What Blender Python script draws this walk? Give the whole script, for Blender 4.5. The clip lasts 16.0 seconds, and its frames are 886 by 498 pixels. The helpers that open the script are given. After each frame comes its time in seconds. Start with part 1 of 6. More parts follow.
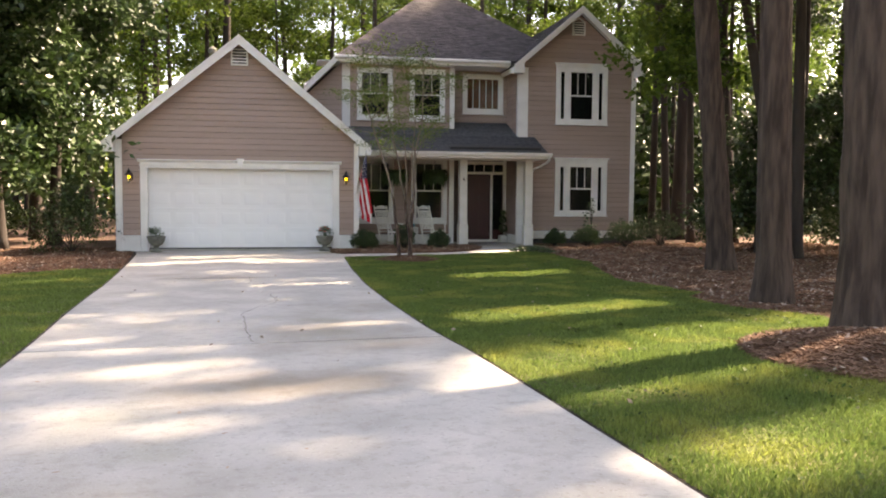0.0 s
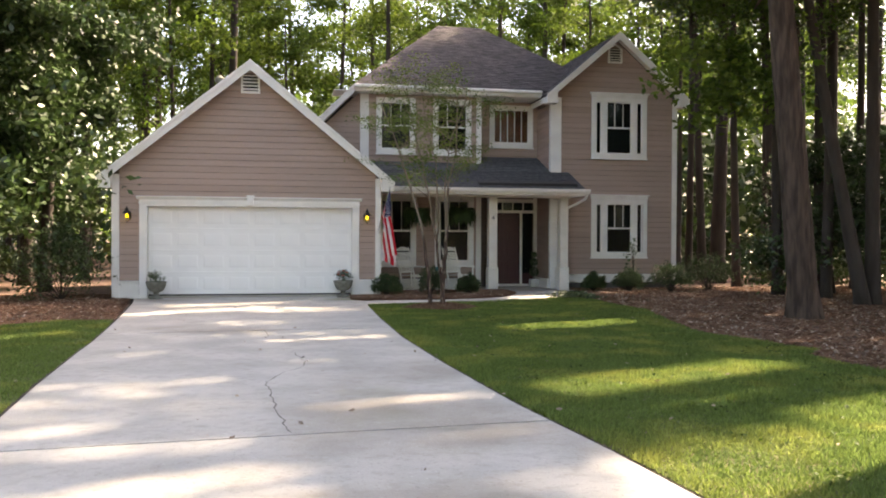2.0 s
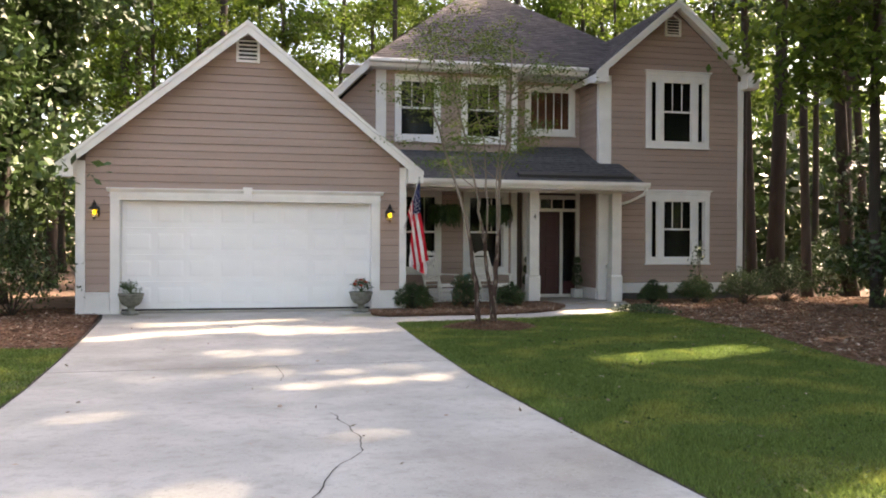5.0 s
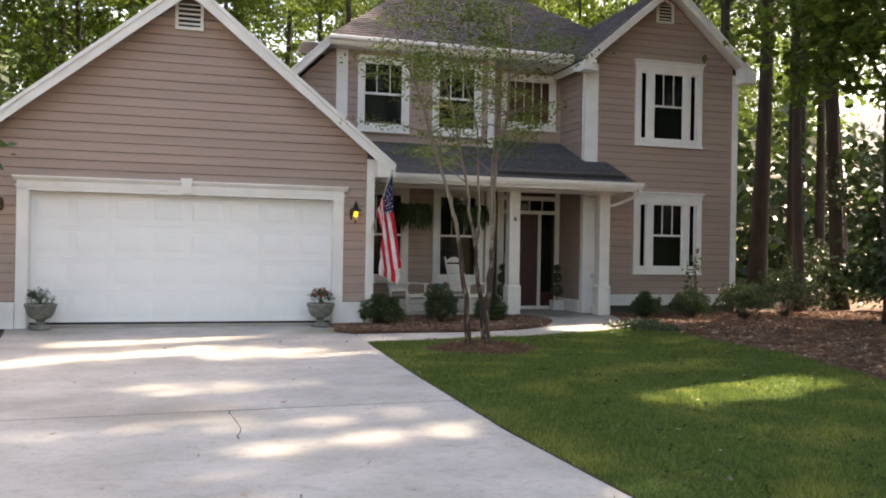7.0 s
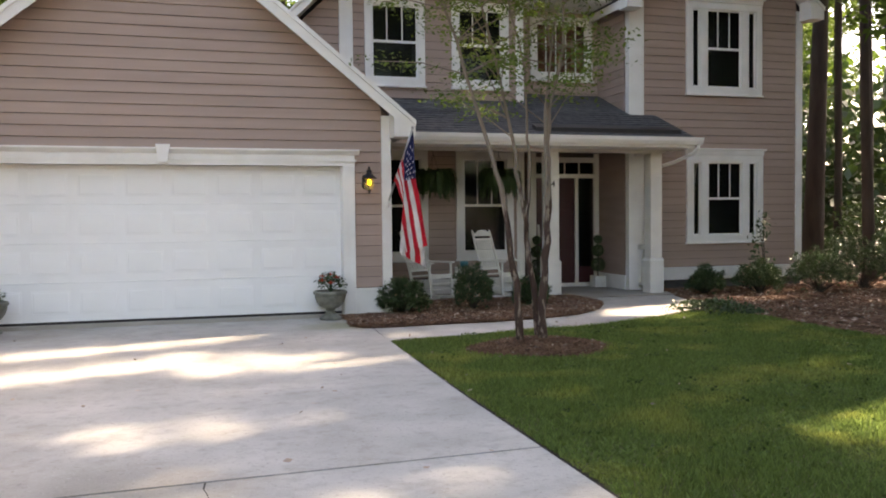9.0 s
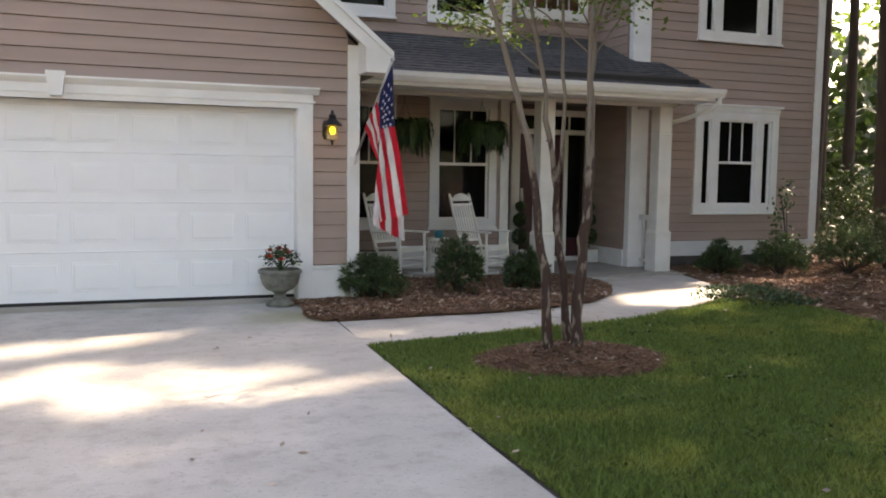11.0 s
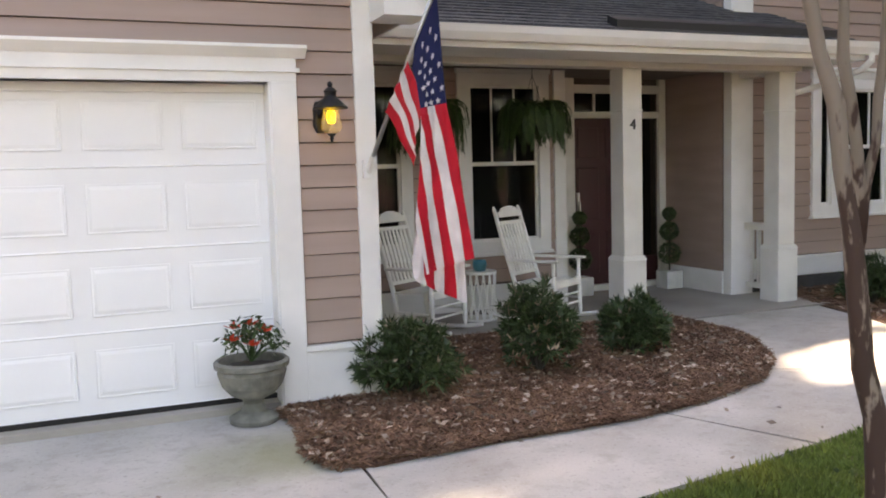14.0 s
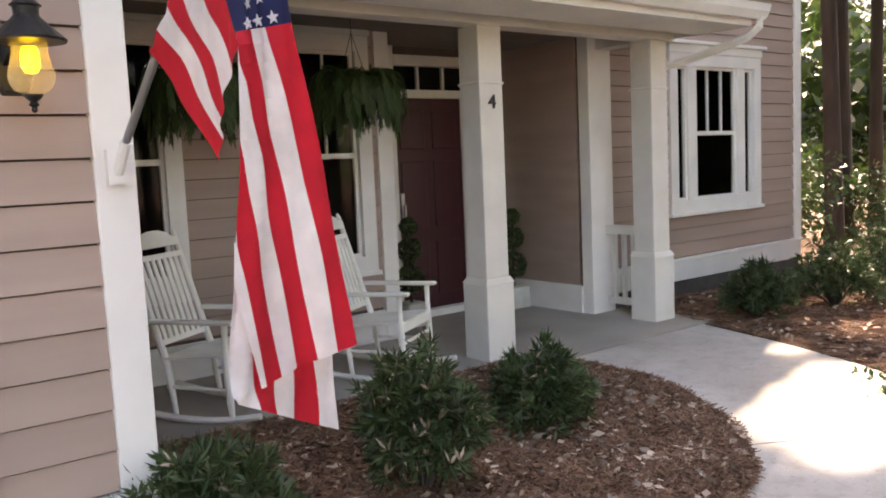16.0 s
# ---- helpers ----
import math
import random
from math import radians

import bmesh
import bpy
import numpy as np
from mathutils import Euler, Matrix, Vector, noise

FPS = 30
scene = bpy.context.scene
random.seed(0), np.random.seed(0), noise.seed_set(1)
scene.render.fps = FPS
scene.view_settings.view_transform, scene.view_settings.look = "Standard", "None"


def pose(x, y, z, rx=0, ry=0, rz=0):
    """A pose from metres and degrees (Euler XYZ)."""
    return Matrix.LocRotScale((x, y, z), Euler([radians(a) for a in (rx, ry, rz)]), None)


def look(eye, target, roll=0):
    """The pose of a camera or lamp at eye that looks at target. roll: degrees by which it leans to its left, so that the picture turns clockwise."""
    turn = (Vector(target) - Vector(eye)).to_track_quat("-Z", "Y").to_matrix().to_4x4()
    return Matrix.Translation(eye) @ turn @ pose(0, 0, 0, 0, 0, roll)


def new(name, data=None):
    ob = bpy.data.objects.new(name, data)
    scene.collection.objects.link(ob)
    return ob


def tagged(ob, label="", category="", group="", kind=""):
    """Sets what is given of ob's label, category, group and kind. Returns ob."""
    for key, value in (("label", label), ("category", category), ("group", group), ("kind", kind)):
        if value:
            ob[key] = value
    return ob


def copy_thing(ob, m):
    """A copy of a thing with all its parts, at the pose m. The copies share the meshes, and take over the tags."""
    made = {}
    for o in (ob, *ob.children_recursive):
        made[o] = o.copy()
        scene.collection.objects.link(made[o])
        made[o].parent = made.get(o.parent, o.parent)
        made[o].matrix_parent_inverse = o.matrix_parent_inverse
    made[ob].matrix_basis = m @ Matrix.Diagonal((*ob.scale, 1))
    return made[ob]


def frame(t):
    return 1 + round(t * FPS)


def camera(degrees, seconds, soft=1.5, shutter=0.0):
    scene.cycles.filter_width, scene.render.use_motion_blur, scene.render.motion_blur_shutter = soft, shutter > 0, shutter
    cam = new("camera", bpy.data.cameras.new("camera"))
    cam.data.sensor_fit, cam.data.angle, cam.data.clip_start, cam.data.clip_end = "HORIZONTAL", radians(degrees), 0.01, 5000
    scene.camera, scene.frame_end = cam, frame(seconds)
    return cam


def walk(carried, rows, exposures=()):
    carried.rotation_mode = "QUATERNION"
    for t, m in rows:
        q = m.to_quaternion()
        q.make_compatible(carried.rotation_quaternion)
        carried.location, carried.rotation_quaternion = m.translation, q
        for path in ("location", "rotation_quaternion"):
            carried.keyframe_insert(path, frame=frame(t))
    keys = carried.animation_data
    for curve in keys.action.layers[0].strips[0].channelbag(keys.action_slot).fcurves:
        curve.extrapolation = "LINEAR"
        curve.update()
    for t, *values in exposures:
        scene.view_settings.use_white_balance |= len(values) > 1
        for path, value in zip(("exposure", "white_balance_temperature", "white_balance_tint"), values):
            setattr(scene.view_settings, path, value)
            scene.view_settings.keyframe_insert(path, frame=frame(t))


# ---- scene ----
cam = camera(55.3, 16.0, soft=1.9)
PATH = [
    (0, (0.673, -0.370, 1.521), (1.060, 1.588, 1.392), 0.43),
    (0.5, (0.565, 0.167, 1.489), (0.990, 2.119, 1.380), 0.12),
    (1, (0.508, 0.782, 1.461), (0.888, 2.745, 1.407), -0.39),
    (1.5, (0.335, 1.206, 1.475), (0.700, 3.172, 1.437), -0.92),
    (2, (0.364, 1.946, 1.425), (0.751, 3.908, 1.399), 0.25),
    (2.5, (0.225, 2.481, 1.363), (0.614, 4.442, 1.367), 0.42),
    (3, (0.134, 3.165, 1.354), (0.493, 5.133, 1.374), -0.56),
    (3.5, (0.083, 3.774, 1.375), (0.397, 5.749, 1.415), -0.49),
    (4, (0.040, 4.448, 1.370), (0.363, 6.422, 1.401), -1.46),
    (4.5, (0.052, 5.081, 1.375), (0.432, 7.045, 1.370), -0.90),
    (5, (0.026, 5.695, 1.359), (0.446, 7.650, 1.345), 0.27),
    (5.2, (-0.015, 5.992, 1.359), (0.444, 7.939, 1.351), 0.44),
    (7.5, (-0.094, 8.698, 1.333), (0.495, 10.609, 1.337), 0.53),
    (8, (-0.095, 9.343, 1.382), (0.526, 11.244, 1.405), -0.14),
    (8.5, (0.044, 9.945, 1.379), (0.597, 11.867, 1.359), -0.90),
    (11, (0.406, 13.127, 1.403), (1.104, 14.994, 1.236), 0.75),
    (11.5, (0.516, 13.740, 1.426), (1.268, 15.586, 1.271), 0.23),
    (12, (0.634, 14.395, 1.479), (1.352, 16.256, 1.342), -0.92),
    (12.5, (0.710, 15.027, 1.481), (1.433, 16.885, 1.324), -1.56),
    (13, (0.855, 15.676, 1.481), (1.568, 17.538, 1.318), -0.94),
    (13.5, (0.943, 16.330, 1.517), (1.654, 18.191, 1.340), -1.00),
    (14, (1.100, 16.944, 1.512), (1.851, 18.790, 1.339), -1.64),
    (14.5, (1.252, 17.614, 1.521), (2.111, 19.414, 1.368), -1.43),
    (15, (1.396, 18.260, 1.538), (2.402, 19.982, 1.393), -1.93),
    (15.5, (1.610, 18.862, 1.542), (2.698, 20.532, 1.385), -1.61),
    (16, (1.842, 19.394, 1.537), (3.076, 20.955, 1.333), -2.54),
]
EXPOSURES = [(0.0, 2.5, 8650, 22), (3.5, 2.53, 8400, 19), (5.0, 2.65, 8450, 21), (8.0, 2.55, 8400, 21), (11.0, 2.58, 8400, 21), (12.5, 2.85, 8450, 22), (14.0, 3.13, 8700, 25), (15.0, 3.23, 8800, 27), (16.0, 3.38, 8800, 27)]
walk(cam, [(t, look(eye, target, roll)) for t, eye, target, roll in PATH], EXPOSURES)

# ---- world, sun, exposure ----
SUN_EL, SUN_AZ = radians(47), radians(66)   # azimuth clockwise from +y
w = bpy.data.worlds.new("world")
scene.world = w
w.use_nodes = True
sky = w.node_tree.nodes.new("ShaderNodeTexSky")
sky.sky_type, sky.sun_disc = "NISHITA", False
sky.sun_elevation, sky.sun_rotation = SUN_EL, SUN_AZ
sky.dust_density, sky.air_density = 2.5, 1.0
bg = w.node_tree.nodes["Background"]
bg.inputs["Strength"].default_value = 0.15
w.node_tree.links.new(sky.outputs[0], bg.inputs["Color"])
sun = new("sun", bpy.data.lights.new("sun", "SUN"))
sun.data.energy, sun.data.angle, sun.data.color = 4.5, radians(1.2), (1.0, 0.93, 0.8)
sd = Vector((math.sin(SUN_AZ) * math.cos(SUN_EL), math.cos(SUN_AZ) * math.cos(SUN_EL), math.sin(SUN_EL)))
sun.matrix_world = look(sd * 50, (0, 0, 0))


# ---- materials ----
def material(name, color, rough=0.6, metal=0.0, color2=None, scale=6.0, bump=0.0, bscale=60.0, stretch=(1, 1, 1),
             rnd=0.0, island=0.0, spec=0.5, trans=0.0, detail=6.0, lo=0.35, hi=0.65):
    m = bpy.data.materials.new(name)
    m.use_nodes = True
    nt, L = m.node_tree, m.node_tree.links
    b = nt.nodes["Principled BSDF"]
    b.inputs["Roughness"].default_value, b.inputs["Metallic"].default_value = rough, metal
    b.inputs["Specular IOR Level"].default_value = spec
    tc = nt.nodes.new("ShaderNodeTexCoord")
    mp = nt.nodes.new("ShaderNodeMapping")
    mp.inputs["Scale"].default_value = stretch
    L.new(tc.outputs["Object"], mp.inputs[0])
    out = None
    c2 = color2 or tuple(c * 0.8 for c in color)
    n = nt.nodes.new("ShaderNodeTexNoise")
    n.inputs["Scale"].default_value, n.inputs["Detail"].default_value = scale, detail
    L.new(mp.outputs[0], n.inputs["Vector"])
    r = nt.nodes.new("ShaderNodeValToRGB")
    r.color_ramp.elements[0].position, r.color_ramp.elements[1].position = lo, hi
    r.color_ramp.elements[0].color, r.color_ramp.elements[1].color = (*color, 1), (*c2, 1)
    L.new(n.outputs[0], r.inputs[0])
    out = r.outputs[0]
    if rnd or island:
        g = nt.nodes.new("ShaderNodeObjectInfo" if rnd else "ShaderNodeNewGeometry")
        sock = g.outputs["Random"] if rnd else g.outputs["Random Per Island"]
        mr = nt.nodes.new("ShaderNodeMapRange")
        a = rnd or island
        mr.inputs["To Min"].default_value, mr.inputs["To Max"].default_value = 1 - a, 1 + a
        L.new(sock, mr.inputs[0])
        hs = nt.nodes.new("ShaderNodeHueSaturation")
        L.new(mr.outputs[0], hs.inputs["Value"])
        L.new(out, hs.inputs["Color"])
        out = hs.outputs[0]
    L.new(out, b.inputs["Base Color"])
    if bump:
        nb = nt.nodes.new("ShaderNodeTexNoise")
        nb.inputs["Scale"].default_value, nb.inputs["Detail"].default_value = bscale, 8
        L.new(mp.outputs[0], nb.inputs["Vector"])
        bp = nt.nodes.new("ShaderNodeBump")
        bp.inputs["Strength"].default_value, bp.inputs["Distance"].default_value = 1.0, bump
        L.new(nb.outputs[0], bp.inputs["Height"])
        L.new(bp.outputs[0], b.inputs["Normal"])
    if trans:
        t = nt.nodes.new("ShaderNodeBsdfTranslucent")
        L.new(out, t.inputs[0])
        mx = nt.nodes.new("ShaderNodeMixShader")
        mx.inputs[0].default_value = trans
        L.new(b.outputs[0], mx.inputs[1])
        L.new(t.outputs[0], mx.inputs[2])
        L.new(mx.outputs[0], nt.nodes["Material Output"].inputs[0])
    return m


def stain(m, color, scale, lo, hi, amount, stretch=(1, 1, 1)):
    """Soft patches of another colour over a material."""
    nt, L = m.node_tree, m.node_tree.links
    b = nt.nodes["Principled BSDF"]
    src = b.inputs["Base Color"].links[0].from_socket
    tc, mp, n = nt.nodes.new("ShaderNodeTexCoord"), nt.nodes.new("ShaderNodeMapping"), nt.nodes.new("ShaderNodeTexNoise")
    mp.inputs["Scale"].default_value, mp.inputs["Location"].default_value = stretch, (3.1, 1.7, 0.4)
    n.inputs["Scale"].default_value, n.inputs["Detail"].default_value = scale, 7
    L.new(tc.outputs["Object"], mp.inputs[0])
    L.new(mp.outputs[0], n.inputs["Vector"])
    r = nt.nodes.new("ShaderNodeMapRange")
    for k, v in (("From Min", lo), ("From Max", hi), ("To Min", 0.0), ("To Max", amount)):
        r.inputs[k].default_value = v
    L.new(n.outputs[0], r.inputs[0])
    mx = nt.nodes.new("ShaderNodeMix")
    mx.data_type = "RGBA"
    L.new(r.outputs[0], mx.inputs[0])
    L.new(src, mx.inputs[6])
    mx.inputs[7].default_value = (*color, 1)
    L.new(mx.outputs[2], b.inputs["Base Color"])


def spot(m, color, centre, radii, amount):
    """One worn or dirty patch of its own, soft at the edge, at a place on the ground."""
    nt, L = m.node_tree, m.node_tree.links
    b = nt.nodes["Principled BSDF"]
    src = b.inputs["Base Color"].links[0].from_socket
    tc, mp, n = nt.nodes.new("ShaderNodeTexCoord"), nt.nodes.new("ShaderNodeMapping"), nt.nodes.new("ShaderNodeTexNoise")
    mp.vector_type = "TEXTURE"
    mp.inputs["Location"].default_value, mp.inputs["Scale"].default_value = (*centre, 0), (*radii, 50)
    n.inputs["Scale"].default_value, n.inputs["Detail"].default_value = 2.5, 8
    L.new(tc.outputs["Object"], mp.inputs[0])
    L.new(tc.outputs["Object"], n.inputs["Vector"])
    ln, ad, r = nt.nodes.new("ShaderNodeVectorMath"), nt.nodes.new("ShaderNodeMath"), nt.nodes.new("ShaderNodeMapRange")
    ln.operation, ad.operation = "LENGTH", "ADD"
    L.new(mp.outputs[0], ln.inputs[0])
    L.new(ln.outputs["Value"], ad.inputs[0])
    L.new(n.outputs[0], ad.inputs[1])
    for k, v in (("From Min", 0.75), ("From Max", 1.45), ("To Min", amount), ("To Max", 0.0)):
        r.inputs[k].default_value = v
    L.new(ad.outputs[0], r.inputs[0])
    mx = nt.nodes.new("ShaderNodeMix")
    mx.data_type = "RGBA"
    L.new(r.outputs[0], mx.inputs[0])
    L.new(src, mx.inputs[6])
    mx.inputs[7].default_value = (*color, 1)
    L.new(mx.outputs[2], b.inputs["Base Color"])


def peeled(m, color, z0, z1):
    """Bark that has come off in ever larger flakes towards the top, and shows the smooth pale wood."""
    nt, L = m.node_tree, m.node_tree.links
    b = nt.nodes["Principled BSDF"]
    src = b.inputs["Base Color"].links[0].from_socket
    tc, sp, n = nt.nodes.new("ShaderNodeTexCoord"), nt.nodes.new("ShaderNodeSeparateXYZ"), nt.nodes.new("ShaderNodeTexNoise")
    mp, h, ad, r = nt.nodes.new("ShaderNodeMapping"), nt.nodes.new("ShaderNodeMapRange"), nt.nodes.new("ShaderNodeMath"), nt.nodes.new("ShaderNodeMapRange")
    mp.inputs["Scale"].default_value = (1, 1, 0.25)
    n.inputs["Scale"].default_value, n.inputs["Detail"].default_value = 16, 6
    L.new(tc.outputs["Object"], sp.inputs[0])
    L.new(tc.outputs["Object"], mp.inputs[0])
    L.new(mp.outputs[0], n.inputs["Vector"])
    h.inputs["From Min"].default_value, h.inputs["From Max"].default_value = z0, z1
    h.inputs["To Min"].default_value, h.inputs["To Max"].default_value = -0.25, 0.3
    L.new(sp.outputs["Z"], h.inputs[0])
    L.new(h.outputs[0], ad.inputs[0])
    L.new(n.outputs[0], ad.inputs[1])
    r.inputs["From Min"].default_value, r.inputs["From Max"].default_value = 0.5, 0.56
    L.new(ad.outputs[0], r.inputs[0])
    mx = nt.nodes.new("ShaderNodeMix")
    mx.data_type = "RGBA"
    L.new(r.outputs[0], mx.inputs[0])
    L.new(src, mx.inputs[6])
    mx.inputs[7].default_value = (*color, 1)
    L.new(mx.outputs[2], b.inputs["Base Color"])


def pane_material(name="window glass", tint=(0.75, 0.78, 0.77, 1)):
    m = bpy.data.materials.new(name)
    m.use_nodes = True
    nt, L = m.node_tree, m.node_tree.links
    nt.nodes.clear()
    o = nt.nodes.new("ShaderNodeOutputMaterial")
    mx = nt.nodes.new("ShaderNodeMixShader")
    f = nt.nodes.new("ShaderNodeFresnel")
    f.inputs[0].default_value = 1.25
    t = nt.nodes.new("ShaderNodeBsdfTransparent")
    t.inputs[0].default_value = tint
    g = nt.nodes.new("ShaderNodeBsdfGlossy")
    g.inputs["Roughness"].default_value = 0.02
    L.new(f.outputs[0], mx.inputs[0])
    L.new(t.outputs[0], mx.inputs[1])
    L.new(g.outputs[0], mx.inputs[2])
    L.new(mx.outputs[0], o.inputs[0])
    return m


SIDING = material("taupe clapboard", (0.345, 0.25, 0.211), 0.65, color2=(0.395, 0.288, 0.242), scale=1.2, bump=0.001, bscale=90, stretch=(0.3, 1, 6), rnd=0.05)
TRIM = material("white trim paint", (0.80, 0.79, 0.76), 0.45, color2=(0.72, 0.71, 0.68), scale=2.5, bump=0.0004, bscale=40)
DOORWHITE = material("white door enamel", (0.84, 0.84, 0.83), 0.38, color2=(0.79, 0.79, 0.78), scale=1.5, bump=0.0003, bscale=120)
POSTPAINT = material("cream post paint", (0.72, 0.70, 0.65), 0.5, color2=(0.64, 0.62, 0.57), scale=3)
SHINGLE = material("charcoal shingle", (0.055, 0.058, 0.065), 0.9, color2=(0.11, 0.11, 0.115), scale=9, bump=0.004, bscale=150, rnd=0.3)
SHINGLEJ = material("grey brown shingle", (0.05, 0.043, 0.048), 0.9, color2=(0.088, 0.077, 0.08), scale=5, bump=0.004, bscale=150, island=0.35)
MEMBRANE = material("black roof membrane", (0.012, 0.012, 0.014), 0.5, scale=4)
# near-black, painted in place of unlit depth behind windows and vent slats
UNLIT_DARK = material("painted unlit depth", (0.03, 0.03, 0.03), 0.9)
PANE = pane_material()
CURTAIN = material("rust curtain cloth", (0.5, 0.19, 0.11), 0.9, color2=(0.3, 0.13, 0.08), scale=3)
BLIND = material("pale blind", (0.5, 0.47, 0.42), 0.8)
CONCRETE = material("driveway concrete", (0.355, 0.345, 0.315), 0.85, color2=(0.465, 0.45, 0.415), scale=1.3, bump=0.0025, bscale=70, detail=10)
stain(CONCRETE, (0.17, 0.13, 0.09), 0.33, 0.56, 0.75, 0.7)
stain(CONCRETE, (0.13, 0.12, 0.1), 38, 0.58, 0.75, 0.45)
stain(CONCRETE, (0.2, 0.21, 0.09), 0.5, 0.62, 0.8, 0.5)
stain(CONCRETE, (0.24, 0.22, 0.19), 9, 0.5, 0.72, 0.4)
stain(CONCRETE, (0.6, 0.58, 0.54), 55, 0.6, 0.75, 0.5)
spot(CONCRETE, (0.2, 0.15, 0.1), (0.85, 5.7), (1.1, 0.6), 0.6)
spot(CONCRETE, (0.2, 0.22, 0.09), (2.0, 21.5), (0.8, 0.6), 0.55)
spot(CONCRETE, (0.22, 0.2, 0.16), (-0.4, 3.6), (1.3, 0.7), 0.35)
SLAB = material("porch concrete", (0.29, 0.27, 0.235), 0.8, color2=(0.36, 0.335, 0.295), scale=1.5, bump=0.001, bscale=60)
SOIL = material("dark joint soil", (0.035, 0.028, 0.022), 1.0, bump=0.01, bscale=30)
EARTH = material("lawn soil", (0.07, 0.09, 0.02), 1.0, color2=(0.12, 0.13, 0.04), scale=3, bump=0.02, bscale=40)
stain(EARTH, (0.16, 0.13, 0.07), 0.9, 0.55, 0.7, 0.6)
MULCH = material("pine straw mulch", (0.06, 0.028, 0.018), 1.0, color2=(0.135, 0.07, 0.048), scale=5, bump=0.03, bscale=45)
FOREST = material("forest floor litter", (0.085, 0.05, 0.036), 1.0, color2=(0.17, 0.105, 0.075), scale=2, bump=0.03, bscale=20)
STRAW = material("pine needles", (0.125, 0.064, 0.038), 0.9, color2=(0.225, 0.125, 0.078), scale=3, island=0.45)
LITTER = material("dry leaves", (0.26, 0.19, 0.14), 0.85, color2=(0.4, 0.31, 0.25), scale=3, island=0.5)
GRASS = material("grass blades", (0.13, 0.195, 0.05), 0.7, color2=(0.33, 0.34, 0.085), scale=1.1, lo=0.5, hi=0.78, island=0.35, trans=0.5, spec=0.3)
BARK = material("pine bark", (0.036, 0.023, 0.017), 0.95, color2=(0.1, 0.068, 0.052), scale=12, bump=0.05, bscale=9, stretch=(1, 1, 0.15))
BARKDARK = material("forest bark", (0.035, 0.027, 0.022), 0.95, color2=(0.055, 0.044, 0.037), scale=5, bump=0.03, bscale=9, stretch=(1, 1, 0.25))
MYRTLEBARK = material("mottled myrtle bark", (0.05, 0.024, 0.016), 0.8, color2=(0.24, 0.18, 0.14), scale=20, bump=0.006, bscale=14, stretch=(1, 1, 0.3), lo=0.56, hi=0.62)
peeled(MYRTLEBARK, (0.2, 0.155, 0.12), 0.8, 2.2)
LEAF = material("green leaves", (0.06, 0.115, 0.018), 0.6, color2=(0.12, 0.175, 0.028), scale=0.25, island=0.45, trans=0.5, spec=0.3)
LEAFMID = material("mid green leaves", (0.04, 0.08, 0.014), 0.55, color2=(0.075, 0.12, 0.02), scale=0.4, island=0.45, trans=0.35, spec=0.3)
LEAFDARK = material("glossy dark leaves", (0.026, 0.056, 0.016), 0.4, color2=(0.05, 0.088, 0.023), scale=0.5, island=0.4, trans=0.15)
LEAFLIGHT = material("fresh myrtle leaves", (0.075, 0.135, 0.024), 0.55, color2=(0.16, 0.21, 0.036), scale=1, island=0.35, trans=0.4, spec=0.3)
SHRUB = material("shrub leaves", (0.025, 0.055, 0.018), 0.5, color2=(0.055, 0.09, 0.03), scale=3, island=0.45, trans=0.15)
FERN = material("fern fronds", (0.022, 0.055, 0.012), 0.6, color2=(0.045, 0.085, 0.02), scale=3, island=0.4, trans=0.25)
PETAL = material("orange red petals", (0.75, 0.06, 0.02), 0.6, island=0.3, trans=0.3)
DOORRED = material("burgundy door paint", (0.045, 0.007, 0.01), 0.4, color2=(0.05, 0.006, 0.01), scale=2)
CHAIR = material("white chair paint", (0.86, 0.85, 0.79), 0.5, scale=3)
URN = material("grey stone urn", (0.12, 0.12, 0.1), 0.85, color2=(0.23, 0.23, 0.195), scale=9, bump=0.002, bscale=60)
CEILING = material("brown porch ceiling paint", (0.13, 0.1, 0.085), 0.7, color2=(0.17, 0.13, 0.11), scale=2, stretch=(1, 8, 1))
BLACK = material("black metal", (0.015, 0.015, 0.016), 0.45, metal=0.3)
STEEL = material("brushed pole metal", (0.5, 0.5, 0.5), 0.35, metal=0.8)
TEAL = material("teal glaze", (0.03, 0.2, 0.24), 0.3)
RED = material("flag red", (0.62, 0.012, 0.03), 0.8, scale=8, trans=0.4)
WHITE = material("flag white", (0.8, 0.76, 0.77), 0.8, scale=8, trans=0.4)
NAVY = material("flag navy", (0.006, 0.011, 0.065), 0.8, scale=8, trans=0.4)
POTBLACK = material("white planter", (0.6, 0.6, 0.56), 0.6)
# darker than the siding: paints the shadow line under each lap into the core
LAP_SHADE = material("painted lap shadow", (0.14, 0.105, 0.09), 0.9)
BEIGE = material("pale stucco", (0.36, 0.34, 0.3), 0.8, scale=1)
BLOCK = material("dark foundation block", (0.09, 0.085, 0.08), 0.9, bump=0.004)
GLOBE = bpy.data.materials.new("amber lamp glow")
GLOBE.use_nodes = True
_b = GLOBE.node_tree.nodes["Principled BSDF"]
_b.inputs["Base Color"].default_value = (0.9, 0.55, 0.1, 1)
_b.inputs["Emission Color"].default_value = (1.0, 0.72, 0.02, 1)
_b.inputs["Emission Strength"].default_value = 1.0
LAMPGLASS = material("amber lamp glass", (0.82, 0.72, 0.56), 0.12, trans=0.35)
_nt = LAMPGLASS.node_tree
_src = _nt.nodes["Material Output"].inputs[0].links[0].from_socket
_mx, _tr = _nt.nodes.new("ShaderNodeMixShader"), _nt.nodes.new("ShaderNodeBsdfTransparent")
_mx.inputs[0].default_value = 0.75
